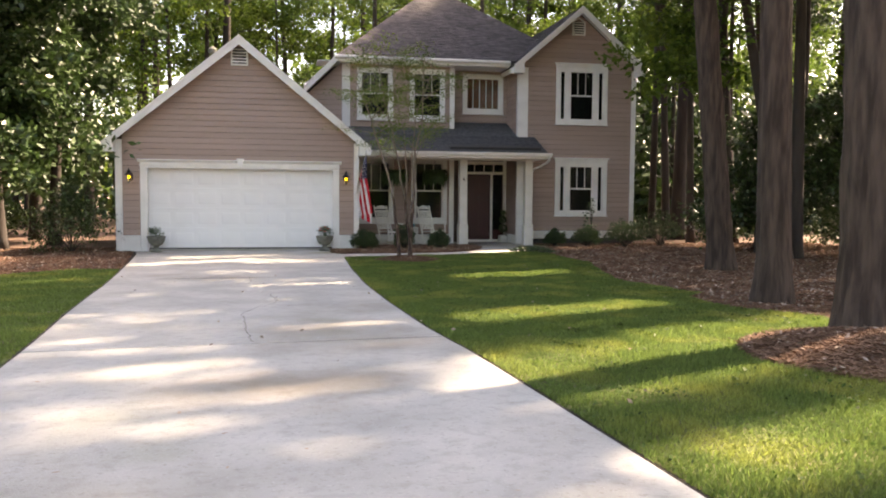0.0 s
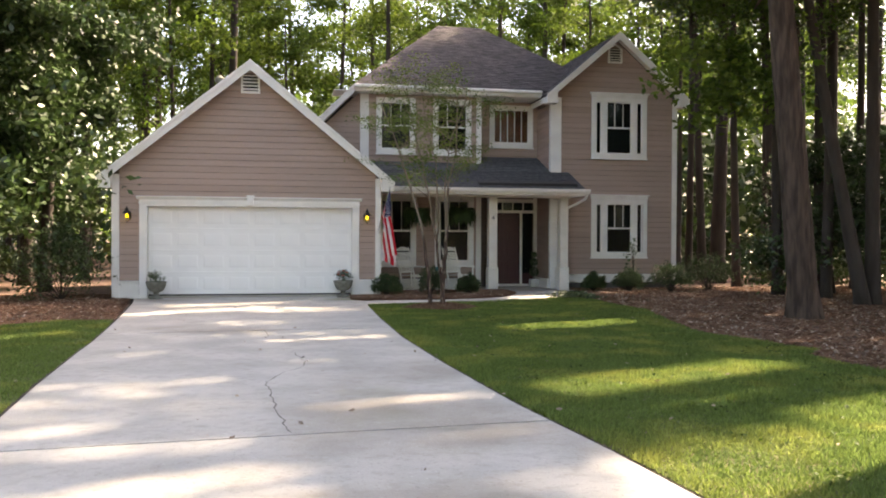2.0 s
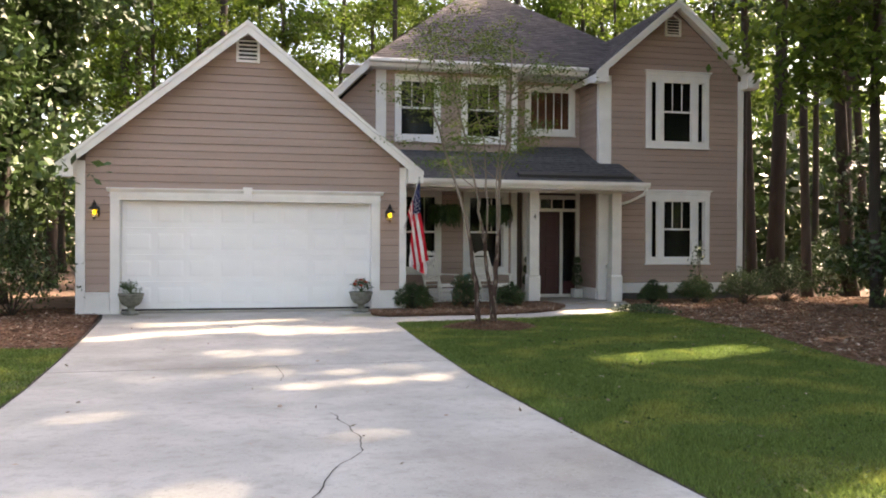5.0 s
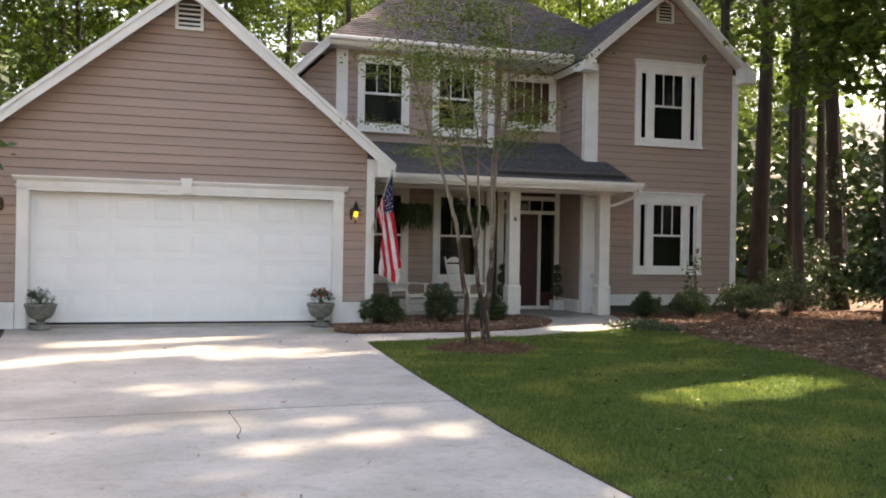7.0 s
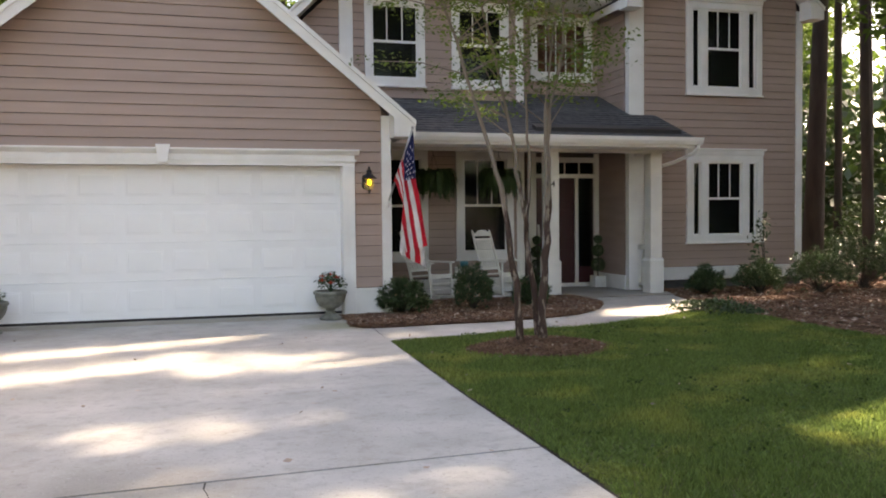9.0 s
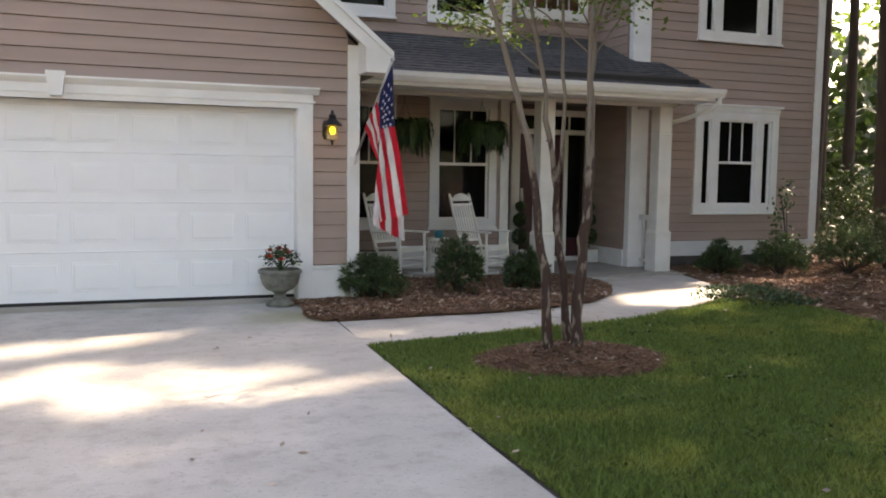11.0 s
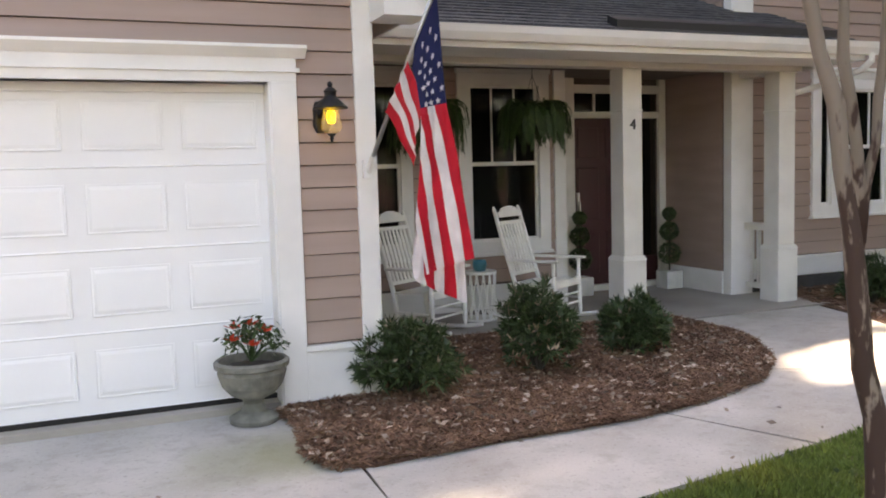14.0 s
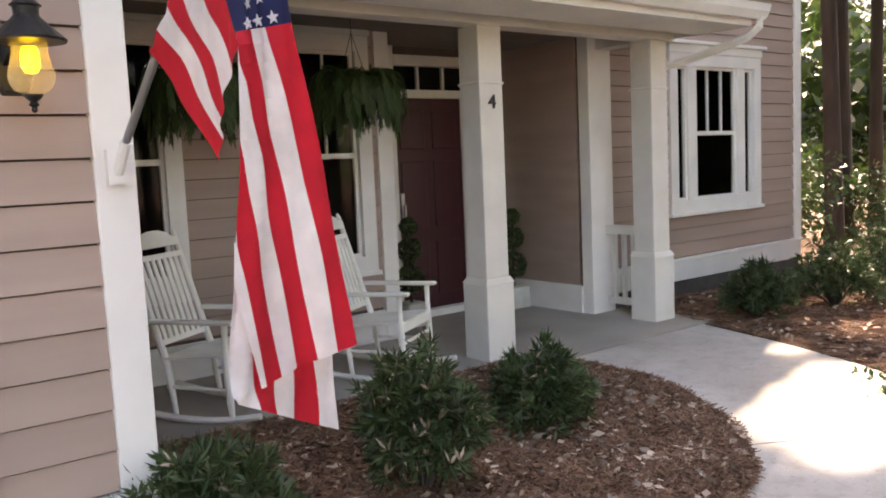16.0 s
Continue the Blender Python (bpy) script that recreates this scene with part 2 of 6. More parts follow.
_nt.links.new(_src, _mx.inputs[1])
_nt.links.new(_tr.outputs[0], _mx.inputs[2])
_nt.links.new(_mx.outputs[0], _nt.nodes["Material Output"].inputs[0])


# ---- building helpers ----
def thing(name, label="", category="", at=(0, 0, 0), group="", kind="", rz=0):
    e = new(name)
    e.empty_display_size = 0.1
    e.matrix_basis = pose(*at, 0, 0, rz)
    return tagged(e, label, category, group, kind)


def mesh_ob(name, me, mat, parent=None, label="", kind=""):
    for mm in (mat if isinstance(mat, (list, tuple)) else (mat,)):
        me.materials.append(mm)
    o = new(name, me)
    if parent is not None:
        o.parent = parent
    return tagged(o, label, kind=kind)


def part(name, bm, mat, parent=None, label="", kind="", smooth=False, bevel=0.0):
    if bevel:
        bmesh.ops.bevel(bm, geom=[e for e in bm.edges], offset=bevel, segments=1, affect="EDGES", clamp_overlap=True)
    bmesh.ops.recalc_face_normals(bm, faces=bm.faces)
    me = bpy.data.meshes.new(name)
    bm.to_mesh(me)
    bm.free()
    if smooth:
        me.shade_smooth()
    return mesh_ob(name, me, mat, parent, label, kind)


def np_mesh(name, verts, k, mat, parent=None, label="", kind="", smooth=False):
    """verts (n*k, 3): n separate faces of k corners."""
    verts = np.asarray(verts, dtype=np.float32).reshape(-1, 3)
    n = len(verts) // k
    me = bpy.data.meshes.new(name)
    me.vertices.add(len(verts))
    me.vertices.foreach_set("co", verts.ravel())
    me.loops.add(n * k)
    me.loops.foreach_set("vertex_index", np.arange(n * k, dtype=np.int32))
    me.polygons.add(n)
    me.polygons.foreach_set("loop_start", np.arange(n, dtype=np.int32) * k)
    me.update(calc_edges=True)
    return mesh_ob(name, me, mat, parent, label, kind)


def hexa(bm, b, t):
    """A solid between a bottom and a top quad."""
    vb, vt = [bm.verts.new(p) for p in b], [bm.verts.new(p) for p in t]
    bm.faces.new(vb[::-1])
    bm.faces.new(vt)
    for i in range(len(b)):
        j = (i + 1) % len(b)
        bm.faces.new((vb[i], vb[j], vt[j], vt[i]))


def box(bm, x0, x1, y0, y1, z0, z1):
    hexa(bm, [(x0, y0, z0), (x1, y0, z0), (x1, y1, z0), (x0, y1, z0)], [(x0, y0, z1), (x1, y0, z1), (x1, y1, z1), (x0, y1, z1)])


def bm_box(*a):
    bm = bmesh.new()
    box(bm, *a)
    return bm


def prism_y(bm, pts, y0, y1):
    """(x, z) outline swept along y."""
    hexa(bm, [(x, y0, z) for x, z in pts], [(x, y1, z) for x, z in pts])


def prism_x(bm, pts, x0, x1):
    hexa(bm, [(x0, y, z) for y, z in pts], [(x1, y, z) for y, z in pts])


def prism_z(bm, pts, z0, z1):
    hexa(bm, [(x, y, z0) for x, y in pts], [(x, y, z1) for x, y in pts])


def tube(bm, pts, radii, sides=8, caps=True):
    """A tapered tube through pts."""
    rings = []
    up = Vector((0.03, 0.02, 1))
    for i, p in enumerate(pts):
        p = Vector(p)
        d = (Vector(pts[min(i + 1, len(pts) - 1)]) - Vector(pts[max(i - 1, 0)])).normalized()
        a = d.cross(up if abs(d.z) < 0.95 else Vector((1, 0.05, 0))).normalized()
        if rings and a.dot(last) < 0:
            a = -a
        last = a
        b = d.cross(a)
        r = radii[i] if hasattr(radii, "__len__") else radii
        rings.append([bm.verts.new(p + (a * math.cos(t) + b * math.sin(t)) * r) for t in [2 * math.pi * k / sides for k in range(sides)]])
    for r0, r1 in zip(rings, rings[1:]):
        for k in range(sides):
            bm.faces.new((r0[k], r0[(k + 1) % sides], r1[(k + 1) % sides], r1[k]))
    if caps:
        bm.faces.new(rings[0][::-1])
        bm.faces.new(rings[-1])


def lathe(bm, prof, sides=24):
    rings = [[bm.verts.new((r * math.cos(2 * math.pi * k / sides), r * math.sin(2 * math.pi * k / sides), z)) for k in range(sides)] for r, z in prof]
    for r0, r1 in zip(rings, rings[1:]):
        for k in range(sides):
            bm.faces.new((r0[k], r0[(k + 1) % sides], r1[(k + 1) % sides], r1[k]))
    if prof[0][0] > 0.001:
        bm.faces.new(rings[0][::-1])
    if prof[-1][0] > 0.001:
        bm.faces.new(rings[-1])


rng = np.random.default_rng(7)


def leaves(centers, size, r=None, flat=0.0, aspect=0.5):
    """Leaf quads (pointed diamonds) at the given centres, turned at random."""
    r = r or rng
    n = len(centers)
    d = r.normal(size=(n, 3))
    d[:, 2] *= 1 - flat
    d /= np.linalg.norm(d, axis=1)[:, None]
    e = r.normal(size=(n, 3))
    if flat:
        e[:, 2] *= 1 - flat
    e -= (e * d).sum(1)[:, None] * d
    e /= np.linalg.norm(e, axis=1)[:, None]
    s = size * r.uniform(0.6, 1.3, n)[:, None]
    return np.stack([centers - d * s, centers + e * s * aspect, centers + d * s, centers - e * s * aspect], 1)


# ---- ground ----
SLOPE_TOP, SLOPE_END, RISE = 14.0, 6.7, 0.16


def gz(y):
    """The height of the ground, which rises a little towards the street."""
    return RISE * np.clip((SLOPE_TOP - y) / (SLOPE_TOP - SLOPE_END), 0, 1)


def ramp(bm):
    for y in (SLOPE_TOP, SLOPE_END):
        bmesh.ops.bisect_plane(bm, geom=bm.verts[:] + bm.edges[:] + bm.faces[:], plane_co=(0, y, 0), plane_no=(0, 1, 0))
    for v in bm.verts:
        v.co.z += float(gz(v.co.y))
    return bm


def ground_sheet():
    bm = bmesh.new()
    n = 60
    xs = [-400, -120, -60] + [-30 + i * 3 for i in range(21)] + [60, 120, 400]
    ys = [-400, -120, -60] + [-30 + i * 3 for i in range(31)] + [90, 160, 400]
    v = [[bm.verts.new((x, y, -0.07)) for x in xs] for y in ys]
    for j in range(len(ys) - 1):
        for i in range(len(xs) - 1):
            bm.faces.new((v[j][i], v[j][i + 1], v[j + 1][i + 1], v[j + 1][i]))
    ramp(bm)
    return part("ground", bm, FOREST, None, "brown forest floor covered in fallen leaves", "structure")


def sheet(name, pts, z, mat, label, thick=0.06):
    bm = bmesh.new()
    prism_z(bm, pts, z - thick, z)
    ramp(bm)
    return part(name, bm, mat, None, label, "structure")


ground_sheet()

# ---- paving, lawn and beds ----
DRV_L = [(-2.9, 22.6), (-2.7, 21.5), (-2.4, 18.3), (-2.22, 16.1), (-2.0, 13.0), (-1.76, 10.2), (-1.58, 8.5), (-1.43, 6.9), (-1.2, 2.0), (-1.0, -6.0)]
DRV_R = [(2.38, 22.6), (2.3, 21.2), (2.25, 19.4), (2.17, 17.0), (2.14, 13.8), (2.15, 11.0), (2.22, 8.3), (2.31, 7.0), (2.43, 5.3), (2.5, 4.2), (2.58, 3.0), (2.7, -6.0)]


def edge_x(line, y):
    for (xa, ya), (xb, yb) in zip(line, line[1:]):
        if yb <= y <= ya:
            return xa + (xb - xa) * (ya - y) / (ya - yb)
    return line[-1][0]


def driveway():
    d = thing("driveway", "pale broom-finished concrete driveway with a jagged crack", "driveway", kind="structure")
    seams = [(22.58, 22.58), (15.06, 15.26), (7.35, 7.65), (0.1, 0.3), (-6.0, -6.0)]
    for a, b in zip(seams, seams[1:]):
        yl, yr = [np.linspace(a[i] - 0.013, b[i] + 0.013, 12) for i in (0, 1)]
        pts = [(edge_x(DRV_L, y), y) for y in yl] + [(edge_x(DRV_R, y), y) for y in yr[::-1]]
        bm = bmesh.new()
        prism_z(bm, pts, -0.1, 0.0)
        part("concrete_panel", ramp(bm), CONCRETE, d)
    bm = bmesh.new()
    crack = [(0.46, 7.56), (0.4, 8.1), (0.34, 8.8), (0.3, 9.5), (0.27, 9.9), (0.42, 10.45), (0.62, 10.85), (0.68, 11.3), (0.63, 11.8), (0.55, 12.3)]
    fork = [(0.22, 14.1), (0.24, 14.6), (0.2, 15.15)]
    r = random.Random(4)
    for (xa, ya), (xb, yb) in [*zip(crack, crack[1:]), *zip(fork, fork[1:])]:
        prev = None
        for k in range(6):
            t = k / 5
            p = (xa + (xb - xa) * t + (r.uniform(-0.02, 0.02) if 0 < k < 5 else 0), ya + (yb - ya) * t)
            if prev:
                wd = r.uniform(0.002, 0.005)
                za, zb = 0.004 + float(gz(prev[1])), 0.004 + float(gz(p[1]))
                bm.faces.new([bm.verts.new(q) for q in ((prev[0] - wd, prev[1], za), (prev[0] + wd, prev[1], za), (p[0] + wd, p[1], zb), (p[0] - wd, p[1], zb))])
            prev = p
    part("crack", bm, SOIL, d, "dark jagged crack")
    bm = bmesh.new()
    pts = [(x - 0.05, y) for x, y in DRV_L] + [(x + 0.05, y) for x, y in DRV_R[::-1]]
    prism_z(bm, pts, -0.12, -0.012)
    part("soil_edge", ramp(bm), SOIL, d, "dark soil along the paving edge")


driveway()

WALK_LO = [(2.26, 19.95), (3.2, 20.12), (4.2, 20.27), (5.3, 20.5), (6.3, 20.95), (7.0, 21.4), (7.65, 22.0), (8.0, 22.9), (8.25, 23.8)]
WALK_HI = [(2.32, 21.1), (3.2, 21.17), (4.0, 21.18), (4.7, 21.3), (5.37, 21.57), (5.85, 21.98), (6.25, 22.6), (6.5, 23.3), (6.5, 23.8)]



def walkway():
    d = thing("walkway", "pale concrete garden path curving to the porch", "path", kind="structure")
    def lerp(P, t):
        i = min(int(t), len(P) - 2)
        f = t - i
        return (P[i][0] * (1 - f) + P[i + 1][0] * f, P[i][1] * (1 - f) + P[i + 1][1] * f)
    for a, b in ((0, 2.4), (2.43, 4.6), (4.63, 8)):
        ts = np.linspace(a, b, 14)
        bm = bmesh.new()
        prism_z(bm, [lerp(WALK_LO, t) for t in ts] + [lerp(WALK_HI, t) for t in ts[::-1]], -0.1, -0.002)
        part("concrete_panel", bm, CONCRETE, d)
    bm = bmesh.new()
    prism_z(bm, [(x + 0.0, y) for x, y in WALK_LO] + WALK_HI[::-1], -0.1, -0.02)
    part("soil_edge", bm, SOIL, d, "dark soil in the joints")


walkway()
sheet("porch_slab", [(2.88, 23.95), (6.5, 23.95), (6.5, 23.82), (8.45, 23.82), (8.45, 24.9), (8.05, 24.9), (8.05, 26.1), (2.88, 26.1)], 0.012, SLAB, "grey concrete porch floor", 0.14)

LAWN_R = [(2.26, 8.3), (2.35, 7.0), (2.47, 5.3), (2.54, 4.2), (2.62, 3.0), (2.75, -6.0), (9.5, -6.0), (7.5, 3.0), (7.0, 5.5), (6.9, 7.6), (6.95, 8.4), (6.4, 9.5), (6.5, 10.8), (7.0, 11.3), (6.85, 12.5), (6.75, 13.9), (7.15, 15.8),
          (7.6, 17.6), (7.6, 19.6), (7.7, 21.0), (7.25, 21.6), (6.98, 21.36), (6.3, 20.92), (5.3, 20.47), (4.2, 20.24), (3.2, 20.09), (2.29, 19.92), (2.21, 17.0), (2.18, 13.8), (2.19, 11.0)]
LAWN_L = [(-1.47, 6.9), (-1.24, 2.0), (-1.04, -6.0), (-9.0, -6.0), (-9.0, 10.0), (-6.0, 16.0), (-4.2, 16.35), (-3.2, 17.2), (-2.36, 17.15), (-2.26, 16.1), (-2.04, 13.0), (-1.8, 10.2), (-1.62, 8.5)]
lawn_r = sheet("lawn", LAWN_R, -0.012, EARTH, "mown green front lawn")
lawn_l = sheet("lawn", LAWN_L, -0.012, EARTH, "patchy green lawn beside the driveway")
BED = [(2.16, 22.4), (2.2, 21.95), (2.12, 21.4), (2.2, 21.16), (2.36, 21.09), (3.2, 21.18), (4.0, 21.19), (4.7, 21.31), (5.34, 21.56), (5.83, 21.98), (6.22, 22.62), (6.46, 23.3), (6.44, 23.75), (6.2, 23.94), (2.88, 23.94), (2.88, 22.42)]
sheet("mulch_bed", BED, 0.015, MULCH, "curved bed of brown pine straw in front of the porch", 0.1)
BED_R = [(8.35, 24.82), (8.3, 23.75), (8.03, 22.9), (7.68, 22.0), (7.28, 21.6), (7.72, 21.0), (7.62, 19.6), (7.62, 17.6), (7.17, 15.8), (6.77, 13.9), (6.87, 12.5), (7.02, 11.3), (6.52, 10.8), (6.42, 9.5), (6.97, 8.4), (6.92, 7.6), (7.02, 5.5), (7.52, 3.0), (9.6, -6),
         (30, -6), (30, 24.82)]
sheet("mulch_bed", BED_R, -0.005, MULCH, "reddish pine straw spread under the trees", 0.06)
BED_L = [(-2.94, 22.3), (-2.82, 21.3), (-2.46, 18.0), (-2.4, 17.17), (-3.2, 17.22), (-4.2, 16.4), (-6.0, 16.05), (-9.02, 10.0), (-30, 10), (-30, 24), (-3.5, 24), (-3.5, 22.3)]
sheet("mulch_bed", BED_L, -0.008, MULCH, "dark litter and pine straw beside the garage", 0.06)
RING = [(3.66 + 0.78 * math.cos(a) * (1 + 0.07 * math.sin(3 * a)), 18.88 + 0.62 * math.sin(a)) for a in [2 * math.pi * k / 28 for k in range(28)]]


def mound(name, pts, top, mat, label, z0=-0.02):
    """A low heap inside an outline."""
    bm = bmesh.new()
    cx, cy = sum(p[0] for p in pts) / len(pts), sum(p[1] for p in pts) / len(pts)
    rings = []
    for f, z in ((1.0, z0), (0.9, z0 + top * 0.35), (0.65, z0 + top * 0.7), (0.3, z0 + top)):
        rings.append([bm.verts.new((cx + (x - cx) * f, cy + (y - cy) * f, z)) for x, y in pts])
    for a, b in zip(rings, rings[1:]):
        for k in range(len(pts)):
            j = (k + 1) % len(pts)
            bm.faces.new((a[k], a[j], b[j], b[k]))
    bm.faces.new(rings[-1])
    bmesh.ops.translate(bm, verts=bm.verts, vec=(0, 0, float(gz(cy))))
    return part(name, bm, mat, None, label, "structure", smooth=True)


mound("mulch_mound", RING, 0.09, MULCH, "ring of brown pine straw around the crepe myrtle")


# ---- siding ----
def siding(name, label, y, x0, x1, z0, z1, holes=(), left=None, right=None, step=0.148, axis="y", flip=1):
    """Lapped boards on a wall that faces -y (or, along axis x, -x or +x); left(z), right(z) bound them."""
    wall = thing(name, label, "wall", kind="structure")
    left, right = left or (lambda z: x0), right or (lambda z: x1)
    z = z0
    while z < z1 - 0.02:
        zt = min(z + step, z1)
        zm = (z + zt) / 2
        spans = [(left(z), right(z), left(zt), right(zt))]
        for hx0, hx1, hz0, hz1 in holes:
            if hz0 < zm < hz1:
                out = []
                for a, b, c, d in spans:
                    if hx0 > a and hx0 < b:
                        out.append((a, hx0, c, hx0))
                    elif hx0 >= b:
                        out.append((a, b, c, d))
                    if hx1 < b and hx1 > a:
                        out.append((hx1, b, hx1, d))
                    elif hx1 <= a:
                        out.append((a, b, c, d))
                spans = out
        for a, b, c, d in spans:
            if b - a < 0.03:
                continue
            d, c = max(d, c + 0.005), c
            bm = bmesh.new()
            # gp leaves a slit below each board that bares the shadow-coloured core
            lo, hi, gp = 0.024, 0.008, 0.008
            quad = [(a, -lo, z + gp), (b, -lo, z + gp), (d, -hi, zt), (c, -hi, zt)]
            back = [(a, 0.004, z + gp), (b, 0.004, z + gp), (d, 0.004, zt), (c, 0.004, zt)]
            if axis == "y":
                hexa(bm, [(p[0], y + p[1], p[2]) for p in back], [(p[0], y + p[1], p[2]) for p in quad])
            else:
                hexa(bm, [(y + flip * p[1], p[0], p[2]) for p in back], [(y + flip * p[1], p[0], p[2]) for p in quad])
            part("siding_board", bm, SIDING, wall)
        z = zt
    return wall


def core(wall, pts_fn, mat=LAP_SHADE):
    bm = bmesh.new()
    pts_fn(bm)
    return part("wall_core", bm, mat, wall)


# ---- windows ----
def window(name, label, x, y, z0, wd, ht, panes, crown=True, casing=0.12, muntins=2, inner=None, sill=True):
    """A sash window; x is its middle. panes: list of (x offset, width, sashed)."""
    wn = thing(name, label, "window", (x, y, z0), kind="structure")
    c = casing
    bm = bmesh.new()
    h = wd / 2
    box(bm, -h, -h + c, -0.045, 0.03, 0, ht)
    box(bm, h - c, h, -0.045, 0.03, 0, ht)
    box(bm, -h + c, h - c, -0.045, 0.03, ht - c, ht)
    box(bm, -h + c, h - c, -0.045, 0.03, 0, c)
    for (xa, wa, s1), (xb, wb, s2) in zip(panes, panes[1:]):
        box(bm, xa + wa / 2, xb - wb / 2, -0.035, 0.03, c, ht - c)
    part("window_frame", bm, TRIM, wn)
    if crown:
        bm = bmesh.new()
        box(bm, -h - 0.015, h + 0.015, -0.06, 0.0, ht, ht + 0.09)
        box(bm, -h - 0.05, h + 0.05, -0.1, 0.0, ht + 0.09, ht + 0.125)
        part("crown_moulding", bm, TRIM, wn, bevel=0.004)
    if sill:
        part("window_sill", bm_box(-h - 0.02, h + 0.02, -0.075, 0.0, -0.035, 0.0), TRIM, wn, bevel=0.003)
    z1, z2 = c, ht - c
    zm = z1 + (z2 - z1) * 0.5
    for px, pw, sashed in panes:
        a, b = px - pw / 2, px + pw / 2
        part("pane", bm_box(a, b, 0.012, 0.016, z1, z2), PANE, wn)
        f = 0.028
        bm = bmesh.new()
        box(bm, a, a + f, -0.012, 0.022, z1, z2)
        box(bm, b - f, b, -0.012, 0.022, z1, z2)
        box(bm, a + f, b - f, -0.012, 0.022, z1, z1 + f)
        box(bm, a + f, b - f, -0.012, 0.022, z2 - f, z2)
        if sashed:
            box(bm, a + f, b - f, -0.018, 0.022, zm - 0.022, zm + 0.022)
        part("sash", bm, TRIM, wn)
        if sashed:
            n = muntins
            bm = bmesh.new()
            for k in range(n):
                mx = a + (b - a) * (k + 1) / (n + 1)
                box(bm, mx - 0.009, mx + 0.009, -0.002, 0.024, zm + 0.022, z2 - f)
            part("muntin", bm, TRIM, wn)
    # shallow box whose near-black colour stands in for the unlit room
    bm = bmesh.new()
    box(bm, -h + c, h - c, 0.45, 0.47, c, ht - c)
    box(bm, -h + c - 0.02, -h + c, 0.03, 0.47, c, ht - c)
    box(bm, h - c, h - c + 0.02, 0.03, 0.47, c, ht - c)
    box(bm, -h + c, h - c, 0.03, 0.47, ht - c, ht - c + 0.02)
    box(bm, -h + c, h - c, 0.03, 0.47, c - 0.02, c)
    part("unlit_box", bm, UNLIT_DARK, wn, "shallow near-black box standing in for the unlit room")
    if inner:
        part("blind", inner[0], inner[1], wn, inner[2])
    return wn


def frame_board(name, x0, x1, y0, y1, z0, z1, mat=TRIM, label="white painted trim board"):
    return part(name, bm_box(x0, x1, y0, y1, z0, z1), mat, None, label, "structure", bevel=0.004)


# ---- garage ----
GX, GY, GS = -0.235, 22.45, 0.822   # middle, wall face, roof slope
G0, G1 = -3.33, 2.86
D0, D1 = -2.565, 2.165              # the garage doorway
GZ = 5.47                          # underside of the roof at the ridge
gl = lambda z: max(G0 + 0.16, GX - (GZ - z) / GS)
gr = lambda z: min(G1 - 0.13, GX + (GZ - z) / GS)
garage = siding("wall_garage", "taupe lap siding on the front of the garage", GY, G0, G1, 0.415, 5.42,
                holes=[(D0 - 0.17, D1 + 0.17, 0, 2.335)], left=gl, right=gr)


def garage_core(bm):
    prism_y(bm, [(G0, 0), (D0, 0), (D0, 2.14), (D1, 2.14), (D1, 0), (G1, 0), (G1, 2.84), (GX, GZ - 0.02), (G0, 2.84)], GY + 0.01, GY + 0.15)


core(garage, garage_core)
frame_board("wall_garage_side", G0, G0 + 0.12, GY + 0.15, 30, 0, 2.75, SIDING, "taupe side wall of the garage")
gside = siding("wall_garage_side", "taupe lap siding on the side of the garage facing the porch", G1, GY + 0.15, 25.45, 0.2, 2.75, axis="x", flip=-1)
frame_board("wall_garage_side", G1 - 0.12, G1 - 0.012, GY + 0.15, 30, 0, 2.75, SIDING, "taupe side wall of the garage")
frame_board("wall_garage_back", G0, G1, 29.9, 30, 0, 2.75, SIDING, "taupe back wall of the garage")
frame_board("corner_board", G0 - 0.01, G0 + 0.155, GY - 0.035, GY + 0.1, 0, 2.86)
frame_board("corner_board", G1 - 0.135, G1 + 0.005, GY - 0.035, GY + 0.14, 0, 2.86)
for a, b in ((G0 + 0.156, D0 - 0.18), (D1 + 0.16, G1 - 0.136)):
    frame_board("baseboard", a, b, GY - 0.03, GY + 0.01, 0, 0.37)
    frame_board("baseboard_cap", a, b, GY - 0.05, GY + 0.01, 0.37, 0.41)


